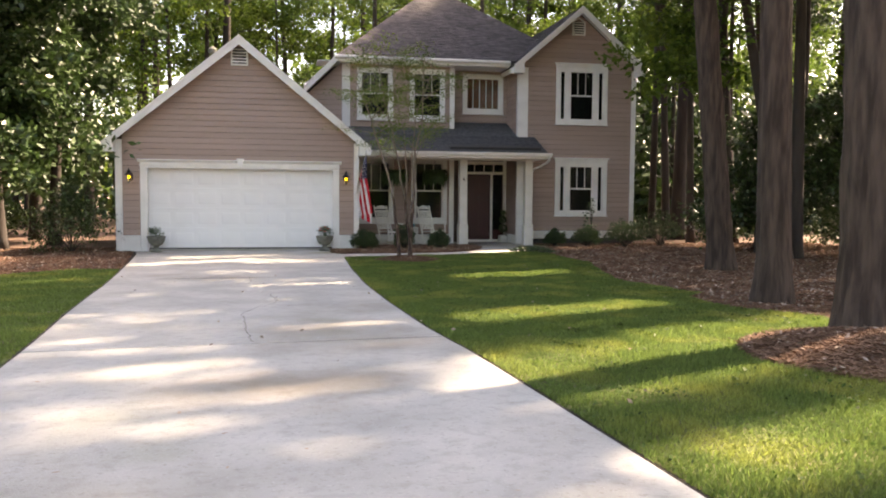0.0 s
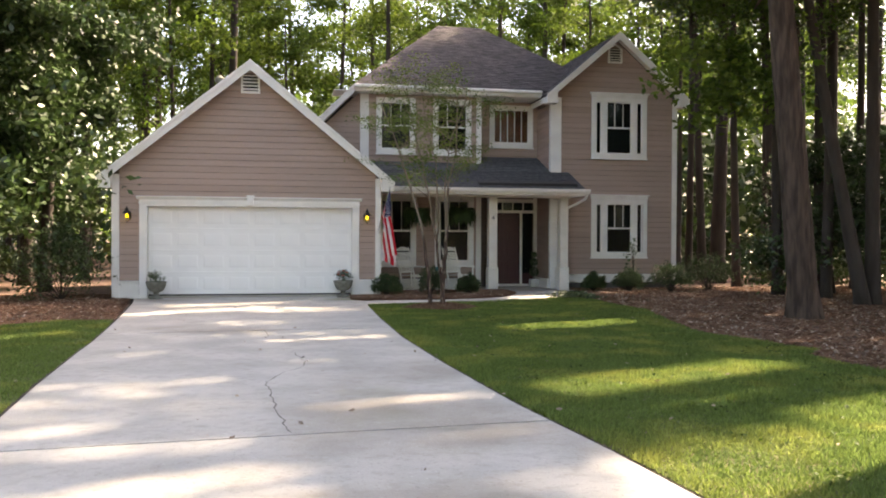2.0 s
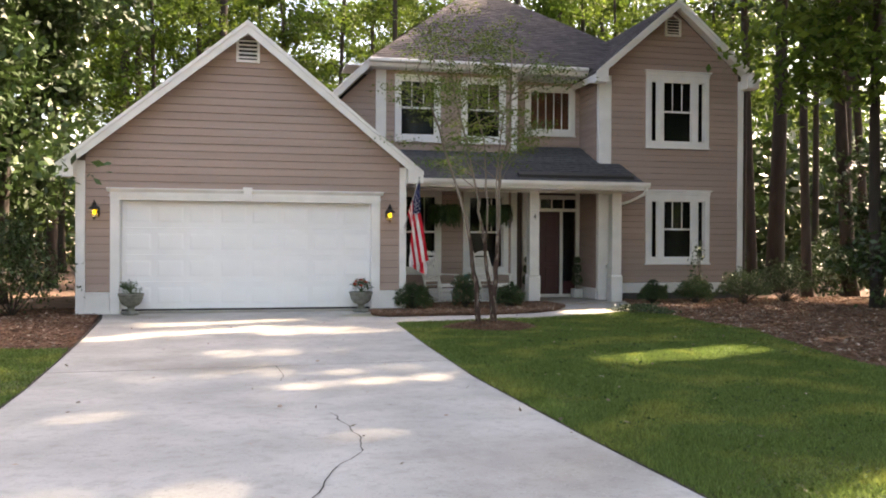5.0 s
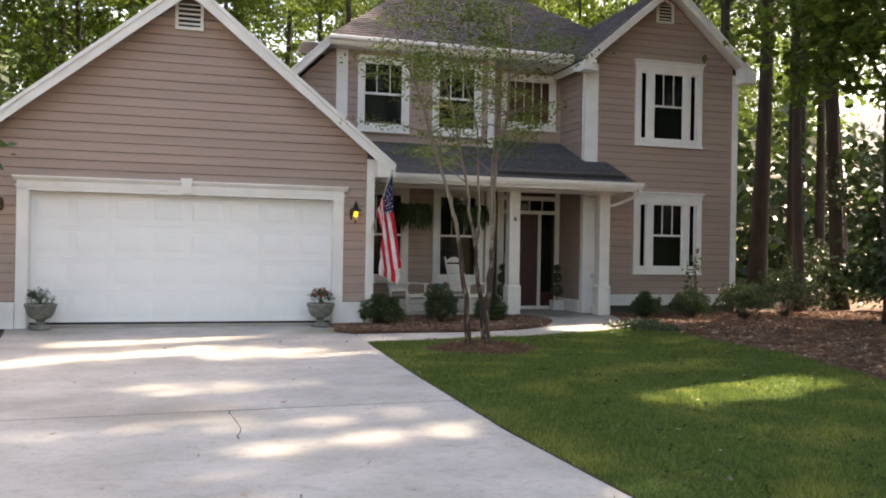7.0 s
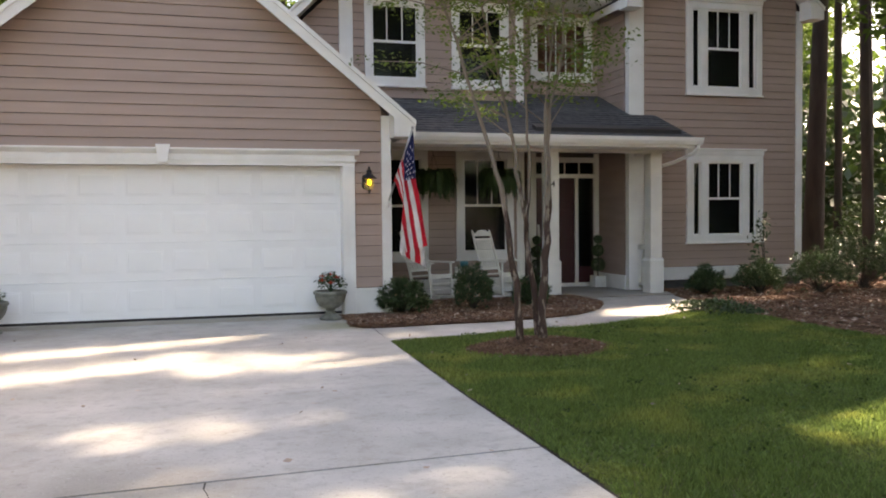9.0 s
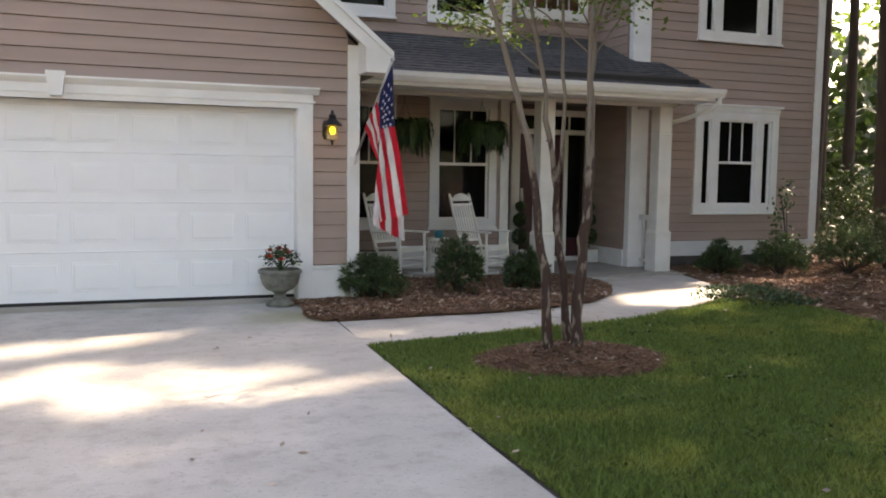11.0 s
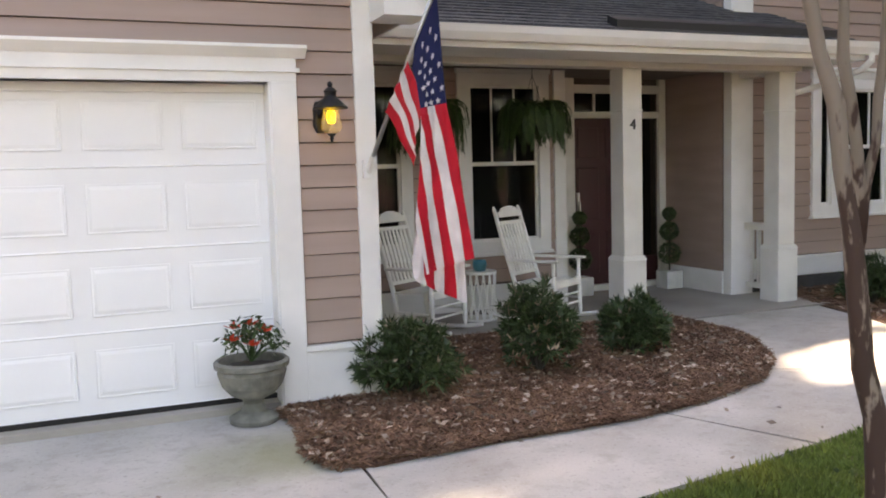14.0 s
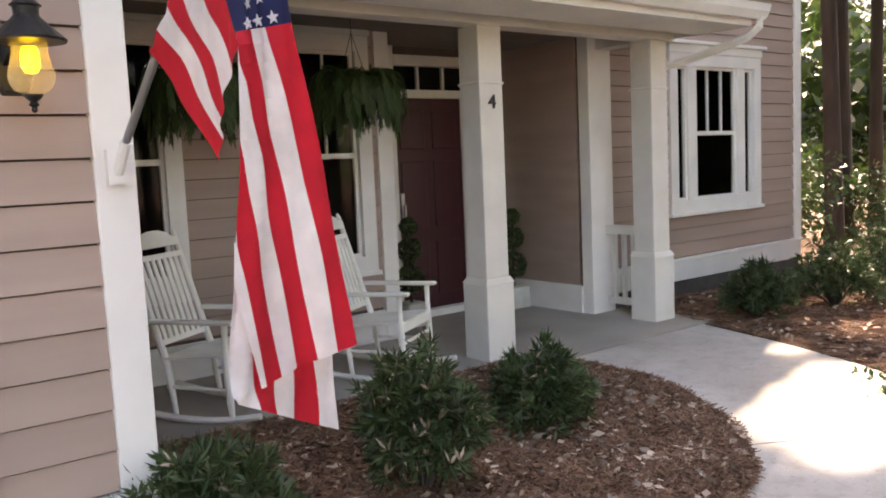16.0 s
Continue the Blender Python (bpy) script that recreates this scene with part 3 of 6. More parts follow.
def garage_surround():
    s = thing("garage_door_surround", "white moulded surround of the garage door", "trim", kind="structure")
    bm = bmesh.new()
    for a, b in ((D0 - 0.17, D0), (D1, D1 + 0.17)):
        box(bm, a, b, GY - 0.045, GY + 0.02, 0, 2.14)
    for a, b in ((D0 - 0.03, D0 + 0.01), (D1 - 0.01, D1 + 0.03)):
        box(bm, a, b, GY - 0.025, GY + 0.17, 0, 2.14)
    part("casing", bm, TRIM, s, bevel=0.005)
    bm = bmesh.new()
    box(bm, D0 - 0.17, D1 + 0.17, GY - 0.045, GY + 0.17, 2.14, 2.2)
    box(bm, D0 - 0.19, D1 + 0.19, GY - 0.065, GY + 0.01, 2.2, 2.225)
    box(bm, D0 - 0.17, D1 + 0.17, GY - 0.05, GY + 0.01, 2.225, 2.290)
    prism_x(bm, [(GY, 2.290), (GY - 0.06, 2.290), (GY - 0.12, 2.345), (GY - 0.12, 2.365), (GY, 2.365)], D0 - 0.225, D1 + 0.23)
    box(bm, D0 + 0.012, D1 - 0.012, GY + 0.11, GY + 0.14, 2.085, 2.16)
    part("head_moulding", bm, TRIM, s)
    bm = bmesh.new()
    hexa(bm, [(GX - 0.06, GY - 0.14, 2.165), (GX + 0.06, GY - 0.14, 2.165), (GX + 0.06, GY, 2.165), (GX - 0.06, GY, 2.165)],
         [(GX - 0.09, GY - 0.15, 2.405), (GX + 0.09, GY - 0.15, 2.405), (GX + 0.09, GY, 2.405), (GX - 0.09, GY, 2.405)])
    part("keystone", bm, TRIM, s, "small keystone block")


garage_surround()


def garage_door():
    d = thing("garage_door", "closed white sectional garage door with raised panels", "garage door", ((D0 + D1) / 2, 22.6, 0), kind="structure")
    W, H = D1 - D0 - 0.02, 2.14
    pw = W / 8
    mesh = None
    for i in range(4):
        h = (H - 0.075) / 4
        bm = bmesh.new()
        prism_x(bm, [(0, 0.008), (-0.006, 0.0), (0.03, 0.0), (0.03, h), (-0.006, h), (0, h - 0.008)][::-1], -W / 2, W / 2)
        s = part("door_section", bm, DOORWHITE, d)
        s.location = (0, 0, 0.075 + i * h)
        for k in range(8):
            if mesh is None:
                bm = bmesh.new()
                a, b = pw - 0.11, h * 0.6
                outer = [(-a / 2, 0, -b / 2), (a / 2, 0, -b / 2), (a / 2, 0, b / 2), (-a / 2, 0, b / 2)]
                mid = [(x * 0.97, -0.002, z * 0.965) for x, _, z in outer]
                dip = [(x * 0.93, -0.0005, z * 0.9) for x, _, z in outer]
                top = [(x * 0.86, -0.0045, z * 0.76) for x, _, z in outer]
                rings = [[bm.verts.new(p) for p in q] for q in (outer, mid, dip, top)]
                for r0, r1 in zip(rings, rings[1:]):
                    for j in range(4):
                        bm.faces.new((r0[j], r0[(j + 1) % 4], r1[(j + 1) % 4], r1[j]))
                bm.faces.new(rings[-1])
                o = part("door_panel", bm, DOORWHITE, s)
                mesh = o.data
            else:
                o = new("door_panel", mesh)
                o.parent = s
            o.location = (-W / 2 + pw * (k + 0.5), -0.006, h / 2)
    part("bottom_seal", bm_box(-W / 2, W / 2, -0.012, 0.03, 0.046, 0.08), BLACK, d, "black rubber seal")


garage_door()
part("apron", bm_box(D0 + 0.012, D1 - 0.012, 22.47, 22.75, -0.05, 0.045), SLAB, None, "raised concrete lip under the garage door", "structure")


def gable_vent(x, y, z, wd, ht):
    v = thing("gable_vent", "white louvred gable vent", "vent", (x, y, z), kind="structure")
    h = wd / 2
    bm = bmesh.new()
    box(bm, -h, -h + 0.05, -0.04, 0.02, 0, ht * 0.72)
    box(bm, h - 0.05, h, -0.04, 0.02, 0, ht * 0.72)
    box(bm, -h, h, -0.04, 0.02, -0.05, 0)
    prism_y(bm, [(-h, ht * 0.72), (-h + 0.05, ht * 0.72), (0, ht * 0.92), (0, ht)], -0.04, 0.02)
    prism_y(bm, [(0, ht * 0.92), (h - 0.05, ht * 0.72), (h, ht * 0.72), (0, ht)], -0.04, 0.02)
    part("vent_frame", bm, TRIM, v)
    # the shade between the slats is put into this sheet's near-black colour
    part("backing", bm_box(-h + 0.02, h - 0.02, -0.002, 0.02, 0, ht * 0.75), UNLIT_DARK, v, "near-black sheet standing in for shade behind the slats")
    for k in range(5):
        z = 0.03 + k * ht * 0.145
        bm = bmesh.new()
        hw = h - 0.045
        prism_x(bm, [(-0.035, z), (-0.035, z + 0.012), (0.0, z + ht * 0.085), (0.0, z + ht * 0.07)], -hw, hw)
        part("slat", bm, TRIM, v)


gable_vent(GX, GY - 0.025, 4.86, 0.44, 0.54)


# ---- roofs ----
def slab_between(bm, a, b, c, d, t=0.06):
    """A roof plane: four corners on its top, thick downwards."""
    hexa(bm, [(p[0], p[1], p[2] - t) for p in (a, b, c, d)], [tuple(p) for p in (a, b, c, d)])


def shingle_courses(name, roof, a, b, c, d, mat, step=0.145, limit=60, tab=0.3, seed=1, kind="stuff"):
    """Courses of shingle tabs over a plane a-b (low edge) to d-c (high edge), each tab a thin wedge."""
    r = random.Random(seed)
    A, B, C, D = map(Vector, (a, b, c, d))
    n = (B - A).cross(D - A).normalized()
    if n.z < 0:
        n = -n
    H = ((D - A).length + (C - B).length) / 2
    rows = int(H / step)
    out = []
    for i in range(rows):
        f0, f1 = i / rows, min(1, (i + 1.08) / rows)
        L0, R0, L1, R1 = A.lerp(D, f0), B.lerp(C, f0), A.lerp(D, f1), B.lerp(C, f1)
        wlen = (R0 - L0).length
        m = max(1, int(wlen / tab))
        off = r.random()
        cuts = [0] + sorted(min(max((k + off) / m + r.uniform(-0.006, 0.006), 0.001), 0.999) for k in range(m)) + [1]
        for s, e in zip(cuts, cuts[1:]):
            if e - s < 0.003:
                continue
            s2, e2 = s + 0.0008, e - 0.0008
            lift = 0.014 + r.uniform(0, 0.006)
            p0, p1 = L0.lerp(R0, s2) + n * lift, L0.lerp(R0, e2) + n * lift
            q0, q1 = L1.lerp(R1, s2) + n * 0.003, L1.lerp(R1, e2) + n * 0.003
            g0, g1 = L0.lerp(R0, s2), L0.lerp(R0, e2)
            out += [p0, p1, q1, q0, g0, g1, p1, p0]
    return np_mesh(name, [tuple(v) for v in out], 4, mat, roof, "overlapping asphalt shingles", kind)


def gable_roof(name, label, x, y0, y1, half, zr, slope, rake=0.19, shm=SHINGLE, sides=(True, True)):
    rf = thing(name, label, "roof", kind="structure")
    zl = zr - half * slope
    L = (x - half, zl), (x, zr), (x + half, zl)
    bm = bmesh.new()
    slab_between(bm, (L[0][0], y0, zl), (x, y0, zr), (x, y1, zr), (L[0][0], y1, zl), 0.05)
    slab_between(bm, (x, y0, zr), (L[2][0], y0, zl), (L[2][0], y1, zl), (x, y1, zr), 0.05)
    part("roof_deck", bm, shm, rf)
    if sides[0]:
        shingle_courses("shingles", rf, (L[0][0], y1, zl), (L[0][0], y0, zl), (x, y0, zr), (x, y1, zr), SHINGLEJ if shm is SHINGLEJ else shm, seed=3)
    if sides[1]:
        shingle_courses("shingles", rf, (L[2][0], y0, zl), (L[2][0], y1, zl), (x, y1, zr), (x, y0, zr), SHINGLEJ if shm is SHINGLEJ else shm, seed=4)
    for s in (-1, 1):
        bm = bmesh.new()
        tz = 0.052
        prism_y(bm, [(x + s * half, zl - tz), (x, zr - tz), (x, zr - tz - rake), (x + s * (half - 0.0), zl - tz - rake * 0.85)], y0 - 0.03, y0 + 0.0)
        part("rake_board", bm, TRIM, rf, "white rake board")
        bm = bmesh.new()
        prism_y(bm, [(x + s * (half + 0.01), zl - 0.005), (x, zr + 0.004), (x, zr - tz - 0.02), (x + s * (half + 0.01), zl - tz - 0.02)], y0 - 0.055, y0 - 0.03)
        part("drip_edge", bm, TRIM, rf, "narrow white drip moulding")
        bm = bmesh.new()
        prism_y(bm, [(x + s * half, zl - 0.06), (x + s * 0.02, zr - 0.06), (x + s * 0.02, zr - 0.09), (x + s * half, zl - 0.09)], y0, y0 + 0.4)
        part("soffit", bm, TRIM, rf, "white soffit")
        bm = bmesh.new()
        box(bm, min(x + s * half, x + s * (half - 0.02)), max(x + s * half, x + s * (half - 0.02)), y0, y1, zl - 0.2, zl - 0.05)
        part("fascia", bm, TRIM, rf, "white fascia board")
        bm = bmesh.new()
        prism_y(bm, [(x + s * (half + 0.005), zl - 0.235), (x + s * (half - 0.3), zl - 0.235), (x + s * (half - 0.3), zl - 0.235 + 0.3 * slope + 0.1), (x + s * (half + 0.005), zl - 0.06)], y0 - 0.028, y0 + 0.3)
        part("cornice_return", bm, TRIM, rf, "boxed white eave return")
    return rf


garage_roof = gable_roof("garage_roof", "grey shingle gable roof with white rake boards", GX, 22.13, 30.0, 3.38, 5.55, GS)


def vent_pipe():
    t = thing("vent_pipe", "grey metal flue with a cap on the garage roof", "vent", (-1.16, 26.0, 4.72))
    bm = bmesh.new()
    lathe(bm, [(0.07, 0), (0.07, 0.9), (0.0, 0.9)], 12)
    part("pipe", bm, URN, t)
    bm = bmesh.new()
    lathe(bm, [(0.0, 0.95), (0.13, 0.95), (0.13, 1.06), (0.05, 1.14), (0, 1.15)], 12)
    part("cap", bm, URN, t)
    part("neck", bm_box(-0.02, 0.02, -0.02, 0.02, 0.88, 0.96), URN, t)


vent_pipe()

# ---- wing ----
WY, W0, W1, WX = 24.86, 7.97, 11.8, 9.88
WZ, WS = 7.13, 0.86
wl = lambda z: max(W0 + 0.16, WX - (WZ - z) / WS)
wr = lambda z: min(W1 - 0.14, WX + (WZ - z) / WS)
HOLES = [(9.19, 10.89, 0.89, 2.56), (9.18, 10.86, 3.73, 5.475)]
wing = siding("wall_wing", "taupe lap siding on the front of the two-storey wing", WY, W0, W1, 0.42, 7.08, holes=HOLES, left=wl, right=wr)


def wall_with_holes(bm, x0, x1, z0, z1, y0, y1, holes):
    """A wall of upright strips with real openings."""
    xs = sorted({x0, x1, *[h[0] for h in holes], *[h[1] for h in holes]})
    for a, b in zip(xs, xs[1:]):
        zz = z0
        for h in sorted([h for h in holes if h[0] <= a + 1e-6 and h[1] >= b - 1e-6], key=lambda h: h[2]):
            if h[2] > zz:
                box(bm, a, b, y0, y1, zz, h[2])
            zz = h[3]
        if zz < z1:
            box(bm, a, b, y0, y1, zz, z1)


def wing_core(bm):
    hs = [(a + 0.1, b - 0.1, c + 0.1, d - 0.1) for a, b, c, d in HOLES]
    wall_with_holes(bm, W0 + 0.02, W1 - 0.02, 0.1, 5.4, WY + 0.005, WY + 0.14, hs)
    prism_y(bm, [(W0 + 0.02, 5.4), (W1 - 0.02, 5.4), (WX, WZ - 0.05)], WY + 0.005, WY + 0.14)


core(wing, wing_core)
siding("wall_wing_side", "taupe lap siding on the side of the wing above the porch roof", W0, WY + 0.14, 26.1, 2.7, 5.45, axis="x", flip=1)
frame_board("wall_wing_side", W0 + 0.003, W0 + 0.12, WY + 0.15, 33, 0, 5.45, SIDING, "taupe side wall of the wing")
frame_board("wall_wing_side", W1 - 0.12, W1, WY + 0.15, 33, 0, 5.45, SIDING, "taupe side wall of the wing")
frame_board("wall_back", 2.7, W1, 32.9, 33, 0, 5.45, SIDING, "taupe back wall of the house")
frame_board("wall_foundation", W0 + 0.2, W1, WY - 0.0, WY + 0.1, -0.05, 0.2, BLOCK, "dark foundation wall")
frame_board("corner_board", W0 - 0.01, W0 + 0.31, WY - 0.035, WY + 0.1, 0.0, 5.42)
frame_board("corner_board", W1 - 0.14, W1 + 0.01, WY - 0.035, WY + 0.1, 0.38, 5.42)
frame_board("baseboard", W0 + 0.315, W1 + 0.01, WY - 0.03, WY + 0.02, 0.17, 0.38)
frame_board("baseboard_cap", W0 + 0.315, W1 + 0.02, WY - 0.055, WY + 0.02, 0.38, 0.415)
PANES3 = [(-0.62, 0.17, False), (0.0, 0.76, True), (0.62, 0.17, False)]
window("window_1", "white triple window with a near-black box as the room behind", 10.04, WY - 0.005, 0.89, 1.7, 1.67, PANES3, casing=0.13)
window("window_2", "white triple window upstairs with a near-black box as the room behind", 10.02, WY - 0.005, 3.73, 1.68, 1.745, PANES3, casing=0.13)
gable_vent(WX, WY - 0.025, 6.5, 0.42, 0.5)
wing_roof = gable_roof("wing_roof", "grey shingle gable roof of the wing with white rake boards", WX, 24.5, 33.0, 2.13, 7.27, WS, rake=0.16, shm=SHINGLEJ)

# ---- main body ----
BY, RY = 25.45, 26.1
BH = [(3.09, 4.19, 3.78, 5.34), (4.7, 5.8, 3.78, 5.34), (3.12, 4.22, 0.64, 2.62), (4.76, 5.88, 0.64, 2.62)]
boxw = siding("wall_box", "taupe lap siding on the projecting upstairs room and porch wall", BY, 2.88, 5.95, 0.3, 5.5, holes=BH)
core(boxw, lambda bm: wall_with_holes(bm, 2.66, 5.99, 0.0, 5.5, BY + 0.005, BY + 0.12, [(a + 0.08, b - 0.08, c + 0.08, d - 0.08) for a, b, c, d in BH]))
upl = siding("wall_box_left", "taupe lap siding beside the garage roof", BY + 0.03, 1.5, 2.66, 3.0, 5.5, left=lambda z: max(1.5, 2.51 - (5.35 - z) / 0.95), right=lambda z: 2.66)
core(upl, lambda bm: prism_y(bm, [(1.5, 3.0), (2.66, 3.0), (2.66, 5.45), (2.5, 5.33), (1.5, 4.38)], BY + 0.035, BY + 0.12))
siding("wall_box_side", "taupe lap siding on the side of the projecting room", 6.09, BY + 0.1, RY, 3.4, 5.5, axis="x", flip=-1)
recw = siding("wall_recess", "taupe lap siding on the recessed wall over the porch", RY, 6.11, W0 - 0.01, 2.66, 5.5, holes=[(6.5, 7.82, 4.1, 5.34)])
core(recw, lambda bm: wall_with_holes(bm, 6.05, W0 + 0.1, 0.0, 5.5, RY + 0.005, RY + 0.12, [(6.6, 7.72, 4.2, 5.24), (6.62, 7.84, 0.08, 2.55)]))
for a, b in ((2.64, 2.88),):
    frame_board("corner_board", a, b, BY - 0.035, BY + 0.1, 3.2, 5.5)
frame_board("corner_board", 5.95, 6.1, BY - 0.035, BY + 0.1, 0.0, 5.5)
frame_board("wall_box_side", 5.98, 6.078, BY + 0.1, RY, 0, 5.5, SIDING, "taupe return wall beside the front door")
frame_board("baseboard", 2.88, 5.95, BY - 0.03, BY + 0.02, 0.01, 0.28)
frame_board("baseboard", W0 - 0.03, W0, WY + 0.1, RY, 0.01, 0.28)
WP = [(0.0, 0.84, True)]
window("window_3", "white sash window upstairs over the porch roof", 3.64, BY - 0.005, 3.78, 1.1, 1.56, WP, casing=0.13, crown=False)
window("window_4", "white sash window upstairs over the porch roof", 5.25, BY - 0.005, 3.78, 1.1, 1.56, WP, casing=0.13, crown=False)
window("window_5", "tall white sash window on the porch", 3.67, BY - 0.005, 0.64, 1.1, 1.97, WP, casing=0.13)
window("window_6", "tall white sash window on the porch", 5.32, BY - 0.005, 0.64, 1.12, 1.97, WP, casing=0.13)
bm = bmesh.new()
for k in range(44):
    a = -0.55 + k * 0.025
    prism_z(bm, [(a, 0.12), (a + 0.0125, 0.1), (a + 0.025, 0.12), (a + 0.025, 0.125), (a + 0.0125, 0.105), (a, 0.125)], 0.1, 1.18)
window("window_7", "wide white window with rust coloured curtains drawn", 7.16, RY - 0.005, 4.1, 1.32, 1.24, [(0.0, 1.06, False)], casing=0.13, crown=False, inner=(bm, CURTAIN, "rust coloured curtain"))
bm = bmesh.new()
for k in range(4):
    x = 7.16 - 0.53 + 1.06 * (k + 1) / 5
    box(bm, x - 0.01, x + 0.01, RY - 0.005, RY + 0.02, 4.25, 5.2)
part("muntin", bm, TRIM, bpy.data.objects["window_7"]).matrix_parent_inverse = Matrix.Translation((-7.16, -RY + 0.005, -4.1))


def front_door():
    d = thing("door_1", "closed burgundy front door with a sidelight and transom", "door", (7.3, RY, 0), kind="structure")
    x0, x1 = -0.7, 0.66
    bm = bmesh.new()
    box(bm, x0 - 0.16, x0, -0.05, 0.04, 0.01, 2.66)
    box(bm, x1 - 0.1, x1, -0.05, 0.04, 0.01, 2.66)
    box(bm, x0, x1 - 0.1, -0.05, 0.04, 2.48, 2.58)
    box(bm, x0, x1 - 0.1, -0.04, 0.04, 2.17, 2.25)
    box(bm, 0.14, 0.21, -0.04, 0.04, 0.08, 2.17)
    part("door_frame", bm, POSTPAINT, d, "cream door frame", bevel=0.004)
    part("threshold", bm_box(x0, x1 - 0.1, -0.1, 0.06, 0.01, 0.08), POSTPAINT, d)
    leaf = part("door_leaf", bm_box(x0, 0.14, 0.005, 0.05, 0.08, 2.17), DOORRED, d)
    for px in (-0.48, -0.08):
        for z0, z1 in ((0.22, 0.75), (0.9, 1.55), (1.68, 2.05)):
            part("door_panel", bm_box(px - 0.15, px + 0.15, -0.006, 0.01, z0, z1), DOORRED, leaf, bevel=0.005)
    bm = bmesh.new()
    box(bm, -0.66, -0.62, -0.02, 0.005, 0.95, 1.25)
    box(bm, -0.65, -0.63, -0.06, -0.02, 1.0, 1.02)
    box(bm, -0.65, -0.63, -0.06, -0.04, 1.02, 1.14)
    part("door_handle", bm, STEEL, leaf, "brushed metal handle")
    part("sidelight_pane", bm_box(0.21, x1 - 0.1, 0.01, 0.016, 0.4, 2.17), PANE, d)
    part("sidelight_panel", bm_box(0.21, x1 - 0.1, 0.0, 0.03, 0.08, 0.4), DOORRED, d)
    for k in range(4):
        w_ = (x1 - 0.1 - x0) / 4
        part("transom_pane", bm_box(x0 + k * w_ + 0.012, x0 + (k + 1) * w_ - 0.012, 0.01, 0.016, 2.26, 2.47), PANE, d)
    bm = bmesh.new()
    for k in (1, 2, 3):
        box(bm, x0 + k * w_ - 0.012, x0 + k * w_ + 0.012, -0.01, 0.03, 2.25, 2.48)
    part("transom_bar", bm, POSTPAINT, d)
    # near-black box standing in for the unlit hall
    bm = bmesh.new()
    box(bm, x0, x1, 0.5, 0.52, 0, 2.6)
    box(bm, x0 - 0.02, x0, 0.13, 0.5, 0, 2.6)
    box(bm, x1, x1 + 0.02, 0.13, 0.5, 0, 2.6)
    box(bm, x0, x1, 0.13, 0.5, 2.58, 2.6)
    part("unlit_hall_box", bm, UNLIT_DARK, d, "shallow near-black box standing in for the unlit hall")


front_door()


# ---- main roof ----
def main_roof():
    rf = thing("main_roof", "grey brown shingle hip roof with white eaves", "roof", kind="structure")
    x0, x1, y0, y1, ze = 2.45, 10.2, 25.08, 33.0, 5.62
    ra, rb, yr, zr = 5.5, 6.9, 29.0, 8.3
    lx, lz = 1.5, 4.68
    planes = [((x0, y0, ze), (x1, y0, ze), (rb, yr, zr), (ra, yr, zr)),
              ((lx, y1, lz), (lx, y0, lz), (x0, y0, ze), (x0, y1, ze)),
              ((x0, y1, ze), (x0, y0, ze), (ra, yr, zr), (ra, yr + 0.01, zr)),
              ((x1, y0, ze), (x1, y1, ze), (rb, yr + 0.01, zr), (rb, yr, zr)),
              ((x1, y1, ze), (x0, y1, ze), (ra, yr, zr), (rb, yr, zr))]
    bm = bmesh.new()
    for p in planes:
        slab_between(bm, *p, t=0.05)
    part("roof_deck", bm, SHINGLEJ, rf)
    for i, p in enumerate(planes[:4]):
        shingle_courses("shingles", rf, *p, SHINGLEJ, seed=10 + i)
    part("fascia", bm_box(x0 - 0.02, 7.78, y0 - 0.03, y0, ze - 0.17, ze - 0.02), TRIM, rf, "white fascia board")
    part("gutter", bm_box(x0 - 0.02, 7.76, y0 - 0.13, y0 - 0.03, ze - 0.1, ze - 0.01), TRIM, rf, "white gutter", bevel=0.02)
    part("soffit", bm_box(1.9, W0, y0, RY, ze - 0.19, ze - 0.17), TRIM, rf, "white soffit")
    bm = bmesh.new()
    prism_y(bm, [(lx, lz - 0.05), (x0, ze - 0.05), (x0, ze - 0.2), (lx, lz - 0.2)], y0 - 0.03, y0)
    prism_y(bm, [(lx - 0.01, lz), (x0, ze), (x0, ze - 0.05), (lx - 0.01, lz - 0.05)], y0 - 0.06, y0)
    prism_y(bm, [(lx, lz - 0.2), (x0, ze - 0.2), (x0, ze - 0.22), (lx, lz - 0.22)], y0, BY + 0.05)
    part("rake_board", bm, TRIM, rf, "white rake board")


main_roof()


